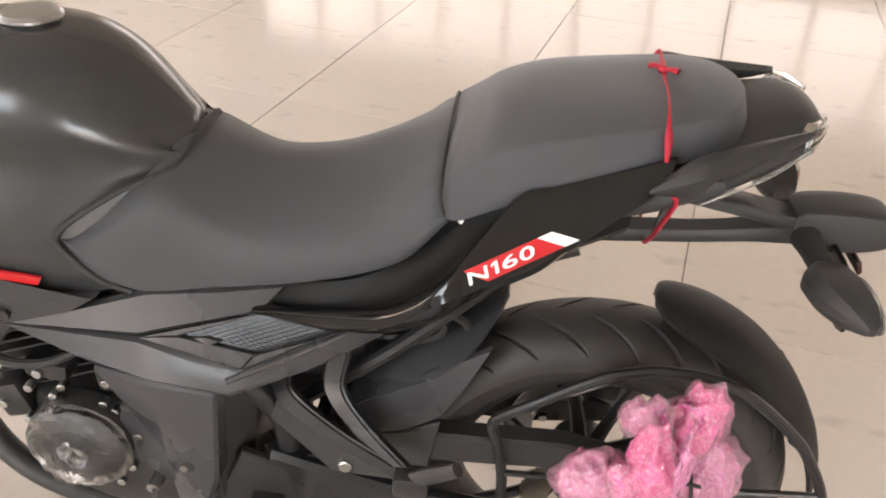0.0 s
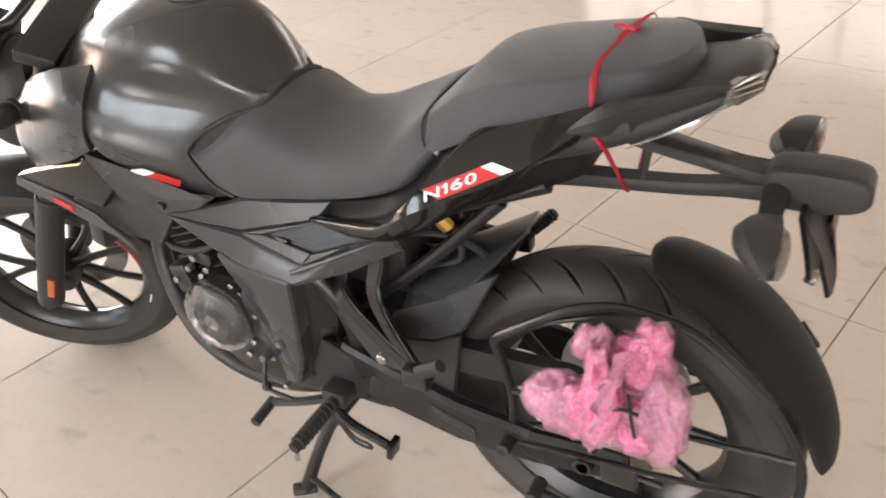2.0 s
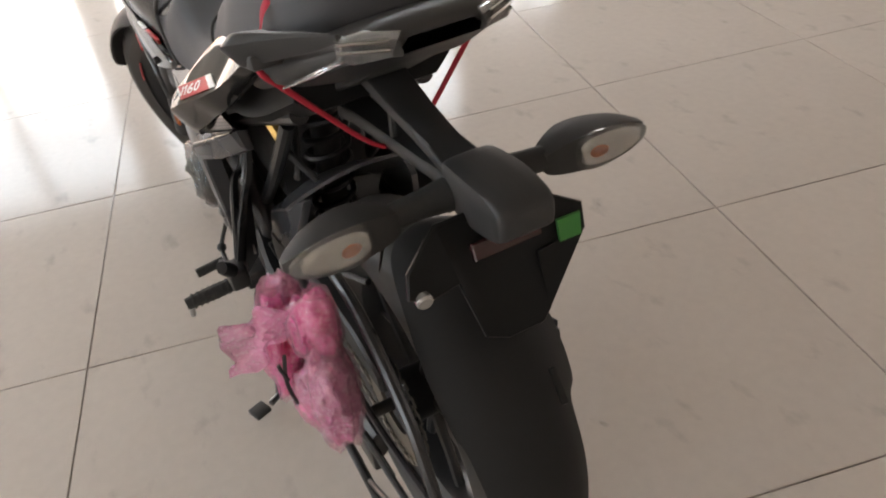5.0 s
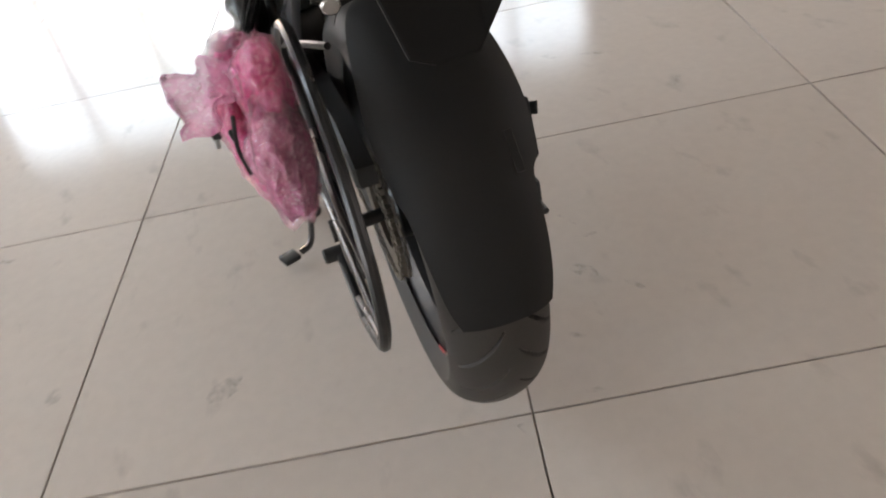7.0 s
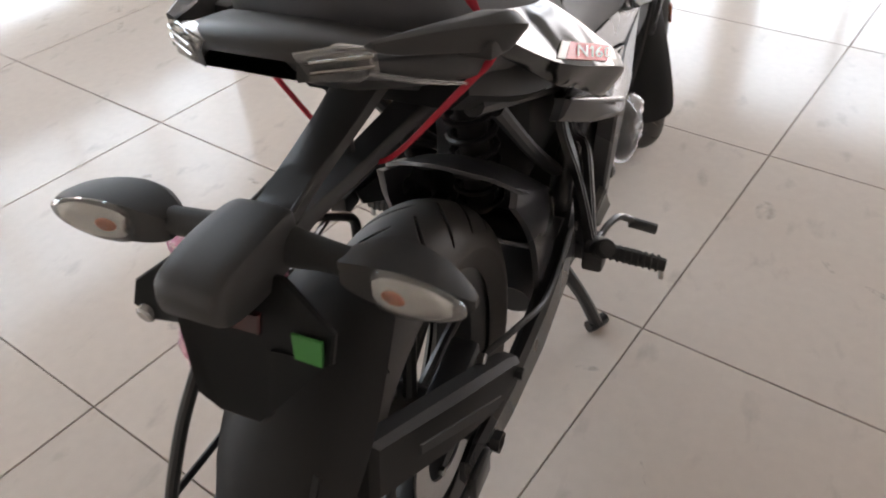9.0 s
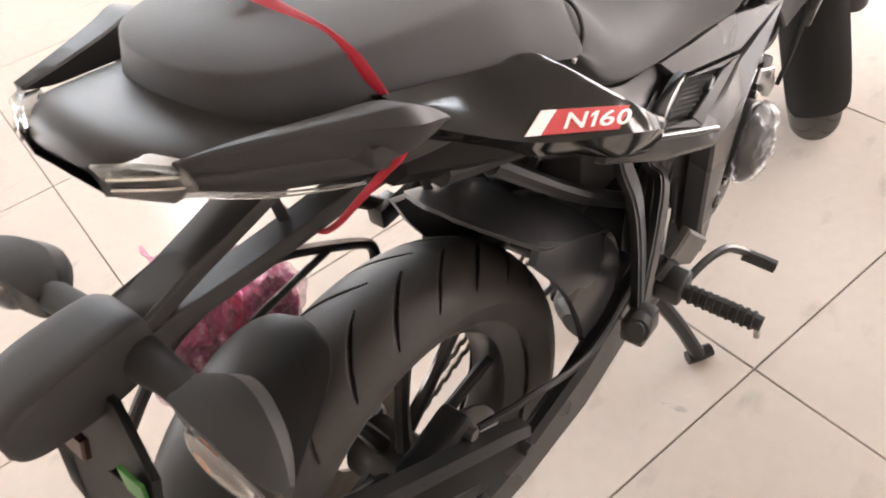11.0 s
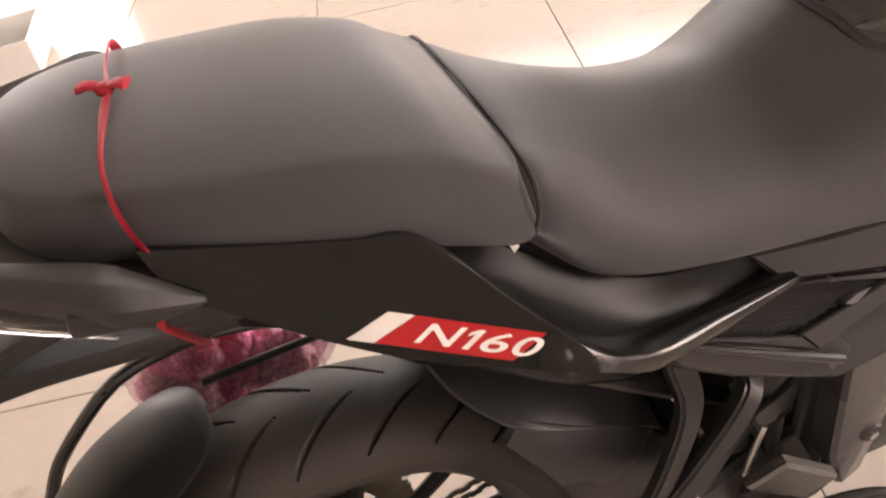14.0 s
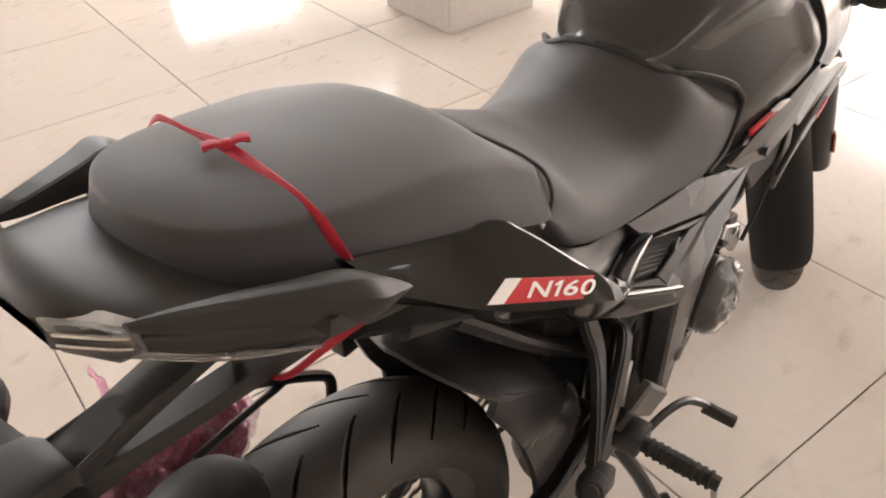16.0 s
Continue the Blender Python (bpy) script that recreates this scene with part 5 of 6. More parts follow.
def engine():
    rows = []
    for x, z0, z1, w in ((0.46, 0.30, 0.44, 0.095), (0.50, 0.262, 0.485, 0.112), (0.60, 0.250, 0.500, 0.118), (0.70, 0.258, 0.495, 0.118), (0.77, 0.290, 0.480, 0.105), (0.80, 0.33, 0.45, 0.080)):
        rows.append(half(x, [(0, z1), (w * 0.8, z1), (w, z1 - 0.03), (w, (z0 + z1) / 2), (w * 0.95, z0 + 0.03), (w * 0.7, z0), (0, z0)]))
    eng = part("engine", loft(rows, 3, 2), ENGINE, bike, "black single-cylinder engine", 40)
    d = V(0.35, 0, 0.94).normalized()
    base = V(0.735, 0, 0.475)
    rot = Matrix.Rotation(math.atan2(d.x, d.z), 4, "Y")
    part("cylinder", box(base + d * 0.075, (0.115, 0.115, 0.17), rot, 0.008), ENGINE, eng, "black cylinder")
    for i in range(9):
        part("cooling_fin", box(base + d * (0.02 + 0.0155 * i), (0.160, 0.170, 0.0045), rot, 0.0015), ENGINE, eng)
    part("cylinder_head", box(base + d * 0.195, (0.125, 0.140, 0.07), rot, 0.012), ENGINE, eng, "black cylinder head")
    # round covers, each wrapped in clear film
    for s, c, r, lab in ((1, V(0.692, 0.125, 0.432), 0.074, "generator cover"), (-1, V(0.688, -0.120, 0.425), 0.066, "clutch cover")):
        bm = cyl((c.x, s * 0.105, c.z), (c.x, s * 0.142, c.z), r, r * 0.94, seg=40, bev=0.006)
        bm = cyl((c.x, s * 0.140, c.z), (c.x, s * 0.158, c.z), r * 0.80, r * 0.62, seg=40, bev=0.004, bm=bm)
        cov = part("engine_cover", bm, ENGINE, eng, "black round %s" % lab)
        part("cover_badge", cyl((c.x, s * 0.157, c.z), (c.x, s * 0.162, c.z), 0.020, seg=24, bev=0.002), ALU, cov, "plain silver disc")
        for i in range(7):
            a = 2 * math.pi * i / 7 + 0.3
            p = V(c.x + r * 1.08 * math.cos(a), s * 0.118, c.z + r * 1.08 * math.sin(a))
            part("cover_bolt", cyl(p, p + V(0, s * 0.016, 0), 0.0065, seg=8, bev=0.0015), STEEL, cov, "zinc hexagon bolt")
        # wrinkled film
        bm = bmesh.new()
        rings = []
        for i in range(15):
            t = i / 14
            rr = r * 0.99 * math.sin(t * math.pi / 2)
            ring_pts = []
            for j in range(56):
                a = 2 * math.pi * j / 56
                q = V(rr * 30 * math.cos(a), rr * 30 * math.sin(a), 3.1 * s)
                w = abs(noise.noise(q)) * 0.020 + abs(noise.noise(q * 2.3)) * 0.010
                yy = 0.166 - 0.026 * t ** 3 + w * (1 - 0.5 * t)
                ring_pts.append(V(c.x + (rr + 0.0015) * math.cos(a), s * yy, c.z + (rr + 0.0015) * math.sin(a)))
            rings.append(ring_pts)
        skin(bm, rings, True, True)
        part("wrap_film", bm, WRAPC, cov, "clear crinkled protective film")
    for x, z in ((0.643, 0.482), (0.612, 0.505), (0.709, 0.520), (0.758, 0.512), (0.56, 0.40), (0.60, 0.345), (0.585, 0.275), (0.66, 0.335)):
        part("case_bolt", cyl((x, 0.112, z), (x, 0.128, z), 0.0065, seg=8, bev=0.001), STEEL, eng, "zinc hexagon bolt")
    for s in (1, -1):
        for k, (x, z, w, h) in enumerate(((0.735, 0.535, 0.060, 0.030), (0.640, 0.530, 0.050, 0.040), (0.800, 0.470, 0.045, 0.060))):
            bl = part("case_block", box((x, s * 0.095, z), (w, 0.040, h), Matrix.Rotation(radians(12 * k - 8), 4, "Y"), 0.006), ENGINE, eng, "black cast lug on the engine")
            part("lug_bolt", cyl((x + 0.008, s * 0.112, z), (x + 0.008, s * 0.123, z), 0.007, seg=8, bev=0.001), STEEL, bl, "zinc bolt")
        part("engine_hose", tube([(0.82, s * 0.07, 0.62), (0.80, s * 0.115, 0.56), (0.73, s * 0.118, 0.555), (0.66, s * 0.10, 0.585)], 0.007, seg=8, k=6), WORN, eng, "black hose")
    # clutch arm and cable on the right
    arm = part("clutch_arm", plate([(0.770, -0.118, 0.500), (0.835, -0.118, 0.470), (0.850, -0.118, 0.425), (0.825, -0.118, 0.415), (0.795, -0.118, 0.455), (0.760, -0.118, 0.480)], 0.012, 0.003, (0, -1, 0)), ALU, eng, "bare metal clutch arm")
    part("clutch_cable", tube([(0.845, -0.122, 0.430), (0.88, -0.13, 0.50), (0.93, -0.13, 0.62), (0.98, -0.10, 0.74)], 0.004, seg=8, k=6), WORN, arm, "black cable")
    # sprocket cover
    part("sprocket_cover", plate([(0.655, 0.130, 0.425), (0.575, 0.130, 0.345), (0.548, 0.130, 0.352), (0.573, 0.134, 0.43), (0.605, 0.132, 0.500), (0.632, 0.130, 0.495)][::-1], 0.02, 0.005), SATIN, eng, "grey sprocket cover")
    part("gear_shaft", cyl((0.598, 0.12, 0.36), (0.598, 0.152, 0.362), 0.009, seg=12), STEEL, eng, "steel gear shaft")
    # exhaust pipe below
    pipe = tube([(0.90, 0.02, 0.58), (0.935, 0.035, 0.47), (0.90, 0.06, 0.35), (0.82, 0.085, 0.285), (0.70, 0.085, 0.238), (0.58, 0.05, 0.222), (0.50, -0.02, 0.225)], 0.019, seg=14, k=6)
    ex = part("exhaust", pipe, ENGINE, bike, "black exhaust pipe running under the engine")
    rows = []
    for x, w, h in ((0.60, 0.03, 0.03), (0.57, 0.07, 0.045), (0.48, 0.075, 0.05), (0.40, 0.07, 0.045), (0.37, 0.035, 0.028)):
        rows.append([V(x, -0.03 + w * math.cos(a), 0.225 + h * math.sin(a)) for a in (2 * math.pi * i / 16 for i in range(16))])
    part("silencer", loft(rows, 4, 1), ENGINE, ex, "black underbelly silencer")
    # cables and hoses behind the cylinder
    for i, pts in enumerate((((0.66, 0.05, 0.50), (0.62, 0.09, 0.56), (0.52, 0.08, 0.60), (0.40, 0.06, 0.62)), ((0.70, -0.04, 0.52), (0.60, -0.10, 0.58), (0.50, -0.11, 0.52), (0.47, -0.12, 0.38)), ((0.26, 0.06, 0.60), (0.20, 0.07, 0.64), (0.24, 0.05, 0.69), (0.32, 0.04, 0.70)), ((0.24, 0.03, 0.58), (0.17, 0.05, 0.63), (0.21, 0.08, 0.68), (0.30, 0.07, 0.66)))):
        part("hose", tube(pts, 0.0055, seg=8, k=6), WORN, bike, "black rubber hose")
    part("hose_union", cyl((0.215, 0.075, 0.690), (0.235, 0.082, 0.720), 0.012, seg=8), COPPER, bike, "brass coloured union")


def strap(pts, widths, th, bev=0.003):
    """A flat bar with chamfered edges along a smooth line, its broad side outwards."""
    line = cat([Vector(q) for q in pts], 6)
    rings = []
    for i, q in enumerate(line):
        d = (line[min(i + 1, len(line) - 1)] - line[max(i - 1, 0)]).normalized()
        out = (V(0.15, 1, 0.25) - d * d.dot(V(0.15, 1, 0.25))).normalized()
        side = d.cross(out)
        f = i / (len(line) - 1) * (len(widths) - 1)
        k = min(int(f), len(widths) - 2)
        w = (widths[k] + (widths[k + 1] - widths[k]) * (f - k)) / 2
        rings.append([q + side * a + out * b for a, b in ((w, -th), (w, -bev), (w - bev, 0), (bev * 1.5 - w, 0), (bev - w, -bev * 0.8), (-w, -bev), (-w, -th))])
    bm = bmesh.new()
    skin(bm, rings)
    return bm


def frame_parts():
    # main tubes hidden between the panels
    for s in (1, -1):
        fr = part("frame_tube", tube([(1.02, s * 0.03, 0.84), (0.80, s * 0.10, 0.66), (0.55, s * 0.115, 0.62), (0.42, s * 0.10, 0.50), (0.41, s * 0.095, 0.34)], 0.019, seg=12, k=6), FRAMEM, bike, "black tubular frame")
        part("subframe_tube", tube([(0.48, s * 0.10, 0.62), (0.30, s * 0.095, 0.70), (0.05, s * 0.085, 0.80)], 0.013, seg=10, k=5), FRAMEM, fr)
        part("subframe_tube", tube([(0.40, s * 0.09, 0.50), (0.26, s * 0.09, 0.62), (0.12, s * 0.085, 0.76)], 0.011, seg=10, k=5), FRAMEM, fr)
    part("seat_base", loft([half(x, [(0, zt), (w * 0.8, zt), (w, zt - 0.02), (w, zb + 0.02), (w * 0.8, zb), (0, zb)]) for x, w, zt, zb in ((0.60, 0.095, 0.735, 0.68), (0.45, 0.112, 0.735, 0.68), (0.32, 0.114, 0.775, 0.69), (0.22, 0.116, 0.850, 0.72), (0.12, 0.112, 0.880, 0.76), (0.0, 0.100, 0.915, 0.82))], 3, 1), COVER, bike, "black plastic base under the two seats")
    part("battery_box", box((0.40, 0, 0.62), (0.20, 0.15, 0.16), bev=0.01), MATT, bike, "black battery box behind the panels")
    part("airbox", box((0.56, 0, 0.63), (0.16, 0.16, 0.12), bev=0.012), MATT, bike, "black air filter box")

    part("inner_mudguard", plate([(0.46, 0.085, 0.56), (0.40, 0.085, 0.40), (0.40, -0.085, 0.40), (0.46, -0.085, 0.56)], 0.008, 0.002, (-1, 0, 0.3)), MATT, bike, "black inner mudguard ahead of the rear wheel")

    for s in (1, -1):
        a = strap([(0.406, 0.108, 0.640), (0.406, 0.116, 0.582), (0.392, 0.142, 0.560), (0.325, 0.168, 0.528), (0.234, 0.197, 0.500)], [0.022, 0.028, 0.028, 0.024, 0.022], 0.012)
        b = strap([(0.322, 0.114, 0.680), (0.327, 0.120, 0.628), (0.332, 0.135, 0.578), (0.296, 0.162, 0.543), (0.232, 0.197, 0.504)], [0.022, 0.028, 0.028, 0.024, 0.022], 0.012)
        web = plate([(0.405, 0.120, 0.560), (0.425, 0.120, 0.500), (0.335, 0.150, 0.440), (0.245, 0.184, 0.478), (0.232, 0.186, 0.508), (0.310, 0.158, 0.516)], 0.008, 0.002)
        if s < 0:
            a, b, web = flip(a), flip(b), flip(web)
        br = part("footrest_bracket", a, FRAMEM, bike, "black forked pillion footrest bracket")
        part("bracket_arm", b, FRAMEM, br, "rear arm of the bracket")
        part("bracket_web", web, MATT, br, "black plate of the bracket")
        part("bracket_bolt", cyl((0.314, s * 0.148, 0.468), (0.314, s * 0.166, 0.468), 0.010, seg=16, bev=0.002), STEEL, br, "zinc bolt")
        part("peg_mount", box((0.222, s * 0.198, 0.496), (0.044, 0.030, 0.034), bev=0.005), ENGINE, br, "black peg mount")
        a, b = V(0.222, s * 0.200, 0.502), V(0.164, s * 0.222, 0.556)
        pg = part("pillion_peg", tube([a, a.lerp(b, 0.5), b], [0.011, 0.012, 0.010], seg=10, k=3, flat=0.8), WORN, br, "folded pillion footrest with ribbed rubber")
        for k in range(7 if s < 0 else 0):
            c = a.lerp(b, 0.22 + 0.11 * k)
            part("peg_rib", cyl(c, c + (b - a) * 0.05, 0.0135, seg=10, bev=0.001), WORN, br)
        # rider's footrest
        rp = part("rider_footrest", box((0.435, s * 0.140, 0.335), (0.05, 0.055, 0.035), bev=0.006), ENGINE, bike, "rider's footrest with a ribbed rubber")
        part("foot_rubber", tube([(0.432, s * 0.165, 0.334), (0.436, s * 0.225, 0.328), (0.440, s * 0.280, 0.322)], [0.013, 0.015, 0.012], seg=10, k=4, flat=0.9), WORN, rp, "black rubber")
        for k in range(9):
            p = V(0.4325 + 0.0008 * k, s * (0.176 + 0.011 * k), 0.3325 - 0.0011 * k)
            part("rubber_rib", cyl(p, p + V(0, s * 0.005, 0), 0.0150, seg=12, bev=0.001), WORN, rp)
        part("bank_feeler", cyl((0.440, s * 0.274, 0.315), (0.441, s * 0.276, 0.292), 0.005, seg=8), STEEL, rp, "zinc feeler bolt")
        part("hanger_plate", plate([(0.470, s * 0.125, 0.430), (0.380, s * 0.128, 0.400), (0.385, s * 0.130, 0.320), (0.470, s * 0.128, 0.290), (0.515, s * 0.126, 0.330)][::s], 0.012, 0.003), ENGINE, bike, "dark footrest hanger plate")
    # gear lever
    gl = part("gear_lever", tube([(0.455, 0.150, 0.318), (0.50, 0.172, 0.312), (0.568, 0.188, 0.298)], [0.009, 0.008, 0.008], seg=8, k=4), ENGINE, bike, "black gear lever with rubber toe piece")
    part("toe_rubber", tube([(0.568, 0.180, 0.298), (0.567, 0.238, 0.292)], 0.010, seg=10, k=1), WORN, gl, "black toe rubber")
    part("link_rod", tube([(0.520, 0.178, 0.314), (0.583, 0.174, 0.320), (0.595, 0.150, 0.362)], 0.0045, seg=8, k=4), ENGINE, gl, "dark link rod")
    part("link_joint", ball((0.583, 0.174, 0.320), 0.010, 10), ENGINE, gl)
    # brake pedal
    bp = part("brake_pedal", tube([(0.455, -0.150, 0.310), (0.520, -0.160, 0.314), (0.566, -0.172, 0.308), (0.592, -0.185, 0.290), (0.606, -0.196, 0.276)], 0.007, seg=8, k=5), ENGINE, bike, "black brake pedal with a ribbed toe piece")
    part("toe_pad", tube([(0.604, -0.190, 0.274), (0.613, -0.240, 0.262)], 0.011, seg=10, k=1), WORN, bp, "black toe pad")
    part("heel_guard", plate([(0.51, -0.138, 0.345), (0.47, -0.138, 0.385), (0.40, -0.136, 0.375), (0.42, -0.138, 0.345), (0.47, -0.138, 0.330)], 0.006, 0.002), CAST, bp, "grey metal heel guard")
    part("cylinder_plate", plate([(0.478, -0.112, 0.508), (0.400, -0.138, 0.520), (0.408, -0.136, 0.492), (0.478, -0.106, 0.440)], 0.006, 0.0015, (0, -1, 0.2)), CAST, bp, "grey plate holding the brake cylinder")
    part("push_rod", tube([(0.412, -0.139, 0.500), (0.398, -0.143, 0.470), (0.388, -0.146, 0.440)], 0.0035, seg=8, k=4), STEEL, bp, "zinc push rod")
    part("brake_cylinder", cyl((0.440, -0.118, 0.410), (0.448, -0.114, 0.470), 0.010, seg=12, bev=0.002), ENGINE, bp)
    part("hanger_casting", plate([(0.378, -0.166, 0.446), (0.418, -0.172, 0.470), (0.446, -0.170, 0.440), (0.496, -0.168, 0.386), (0.462, -0.158, 0.356), (0.420, -0.158, 0.392)], 0.014, 0.004, (0, -1, 0.15)), CAST, bike, "grey cast footrest hanger")
    # centre stand, down
    st = part("centre_stand", tube([(0.505, 0.085, 0.215), (0.545, 0.125, 0.110), (0.576, 0.152, 0.018)], [0.014, 0.013, 0.014], seg=10, k=4), FRAMEM, bike, "black tubular centre stand standing on the floor")
    part("stand_leg", tube([(0.505, -0.085, 0.215), (0.545, -0.125, 0.110), (0.576, -0.152, 0.018)], [0.014, 0.013, 0.014], seg=10, k=4), FRAMEM, st)
    part("stand_cross_tube", tube([(0.525, -0.105, 0.165), (0.525, 0.105, 0.165)], 0.012, seg=10, k=1), FRAMEM, st)
    part("stand_pivot", tube([(0.505, -0.10, 0.220), (0.505, 0.10, 0.220)], 0.015, seg=10, k=1), FRAMEM, st)
    for s in (1, -1):
        part("stand_foot", tube([(0.560, s * 0.140, 0.014), (0.580, s * 0.154, 0.014), (0.600, s * 0.166, 0.014)], [0.013, 0.014, 0.013], seg=10, k=3), FRAMEM, st)
    part("stand_lever", tube([(0.566, 0.146, 0.050), (0.50, 0.160, 0.040), (0.432, 0.176, 0.030), (0.412, 0.200, 0.028)], [0.008, 0.007, 0.007, 0.007], seg=8, k=5), FRAMEM, st)
    part("lever_pad", box((0.407, 0.226, 0.028), (0.034, 0.036, 0.012), Matrix.Rotation(radians(20), 4, "Z"), 0.003), WORN, st, "square black foot pad")
    # side stand, folded up
    ss = part("side_stand", tube([(0.47, 0.130, 0.290), (0.418, 0.158, 0.280), (0.328, 0.168, 0.266)], [0.010, 0.010, 0.009], seg=8, k=4), FRAMEM, bike, "folded black side stand")
    part("stand_sole", box((0.318, 0.168, 0.266), (0.012, 0.030, 0.036), Matrix.Rotation(radians(-10), 4, "Y"), 0.002), FRAMEM, ss)
    part("stand_spring", tube([(0.45, 0.150, 0.262), (0.40, 0.172, 0.250), (0.362, 0.176, 0.252), (0.365, 0.176, 0.262), (0.40, 0.172, 0.262), (0.45, 0.150, 0.272)], 0.003, seg=6, k=4), ENGINE, ss, "dark stretched return spring")


def sari_guard():
    """The tubular guard beside the rear wheel on the left."""
    loop = [(0.105, 0.120, 0.346), (0.104, 0.118, 0.42), (0.115, 0.120, 0.49), (0.125, 0.124, 0.528), (0.124, 0.126, 0.543), (0.112, 0.127, 0.557), (0.067, 0.1275, 0.590), (0.010, 0.125, 0.629), (-0.030, 0.124, 0.646), (-0.083, 0.123, 0.654), (-0.164, 0.124, 0.639), (-0.246, 0.125, 0.574), (-0.283, 0.127, 0.526), (-0.312, 0.130, 0.470), (-0.318, 0.134, 0.415), (-0.306, 0.138, 0.378), (-0.280, 0.139, 0.352), (-0.180, 0.140, 0.288), (-0.095, 0.140, 0.230), (-0.070, 0.140, 0.222), (-0.020, 0.140, 0.236), (0.064, 0.140, 0.250)]
    g = part("sari_guard", tube(loop, 0.0074, seg=10, k=4), FRAMEM, bike, "black tubular guard beside the rear wheel")
    for pts in (((-0.290, 0.139, 0.372), (-0.045, 0.139, 0.236)), ((-0.306, 0.137, 0.395), (0.0, 0.135, 0.355), (0.105, 0.134, 0.346)), ((-0.310, 0.132, 0.475), (-0.13, 0.133, 0.462), (0.104, 0.120, 0.440)), ((0.067, 0.1275, 0.588), (0.000, 0.109, 0.607), (-0.085, 0.086, 0.628))):
        part("guard_rod", tube(pts, 0.0046, seg=8, k=4), FRAMEM, g)


def front_end():
    wheel("front_wheel", FX, 0.296, 0.104, 0.070, STEER, tilt=0.1)
    fw = bike.children[-1]
    for a0, a1, mat, lab in ((150, 175, RED, "red rim tape"), (205, 213, WHITE, "white rim tape"), (20, 40, RED, "red rim tape")):
        bm = arc_band(FX, 0.214, 0.2245, 0.0395, 0.0415, a0, a1)
        bm.transform(STEER)
        part("rim_tape", bm, mat, fw, lab)
    bm = ring([(0.080, -0.063), (0.130, -0.063), (0.130, -0.058), (0.080, -0.058)], FX, 72)
    bm.transform(STEER)
    part("front_brake_disc", bm, ALU, fw, "bare steel front brake disc")
    ax = (HEAD - FX).normalized()
    for s in (1, -1):
        p = V(FX.x, s * 0.098, FX.z)
        bm = cyl(p - ax * 0.02, p + ax * 0.34, 0.030, 0.029, seg=20, bev=0.004)
        bm.transform(STEER)
        fk = part("fork_leg", bm, ENGINE, bike, "black telescopic fork leg")
        bm = cyl(p + ax * 0.33, p + ax * 0.70, 0.021, seg=18)
        bm.transform(STEER)
        part("fork_tube", bm, FRAMEM, fk, "dark fork tube")
        bm = box(p + ax * 0.06 + V(-0.012, s * 0.030, 0), (0.016, 0.006, 0.062), Matrix.Rotation(math.atan2(ax.x, ax.z), 4, "Y"), 0.002)
        bm.transform(STEER)
        part("fork_reflector", bm, ORANGE, fk, "amber fork reflector")
    for d, hgt in ((0.60, 0.03), (0.71, 0.028)):
        bm = box(V(FX.x, 0, FX.z) + ax * d + V(0.01, 0, 0), (0.075, 0.26, hgt), Matrix.Rotation(math.atan2(ax.x, ax.z), 4, "Y"), 0.008)
        bm.transform(STEER)
        part("fork_yoke", bm, ENGINE, bike, "black fork yoke")
    # front mudguard
    bm = fender_shell(FX, [(20, 0.318, 0.030, 0.010, 0.030), (28, 0.322, 0.060, 0.022, 0.060), (50, 0.326, 0.068, 0.030, 0.068), (85, 0.326, 0.070, 0.032, 0.070), (120, 0.326, 0.068, 0.034, 0.068), (160, 0.326, 0.062, 0.034, 0.062), (185, 0.325, 0.060, 0.030, 0.060), (194, 0.324, 0.056, 0.024, 0.056), (196, 0.323, 0.046, 0.012, 0.046)])
    bm.transform(STEER)
    part("front_mudguard", bm, HUGP, bike, "black plastic front mudguard")
    # headlamp and instrument
    rows = []
    for x, w, zc, h in ((1.13, 0.075, 0.80, 0.09), (1.17, 0.095, 0.79, 0.11), (1.22, 0.090, 0.77, 0.105), (1.27, 0.060, 0.755, 0.075), (1.285, 0.03, 0.75, 0.04)):
        rows.append([V(x, w * math.cos(a), zc + h * math.sin(a)) for a in (2 * math.pi * i / 16 for i in range(16))])
    bm = loft(rows, 3, 1)
    bm.transform(STEER)
    hl = part("headlamp", bm, MATT, bike, "black headlamp shell")
    bm = box((1.20, 0, 0.905), (0.07, 0.16, 0.05), Matrix.Rotation(radians(-30), 4, "Y"), 0.012)
    bm.transform(STEER)
    part("instrument", bm, MATT, bike, "black instrument cluster")
    # handlebar
    bar = [(1.045, 0.385, 0.985), (1.075, 0.27, 1.005), (1.095, 0.15, 0.995), (1.10, 0.06, 0.960), (1.10, -0.06, 0.960), (1.095, -0.15, 0.995), (1.075, -0.27, 1.005), (1.045, -0.385, 0.985)]
    bm = tube(bar, 0.0111, seg=12, k=5)
    bm.transform(STEER)
    hb = part("handlebar", bm, FRAMEM, bike, "black tubular handlebar turned to the left")
    for s in (1, -1):
        bm = tube([(1.070, s * 0.265, 1.005), (1.043, s * 0.390, 0.985)], [0.017, 0.017], seg=14, k=1)
        bm.transform(STEER)
        part("grip", bm, WORN, hb, "black rubber grip")
        bm = box((1.082, s * 0.225, 1.005), (0.045, 0.055, 0.045), bev=0.010)
        bm.transform(STEER)
        part("switch_box", bm, MATT, hb, "black switch box")
        bm = tube([(1.105, s * 0.20, 0.998), (1.125, s * 0.26, 0.995), (1.095, s * 0.385, 0.985)], [0.008, 0.007, 0.006], seg=8, k=5)
        bm.transform(STEER)
        part("lever", bm, ENGINE, hb, "black hand lever")
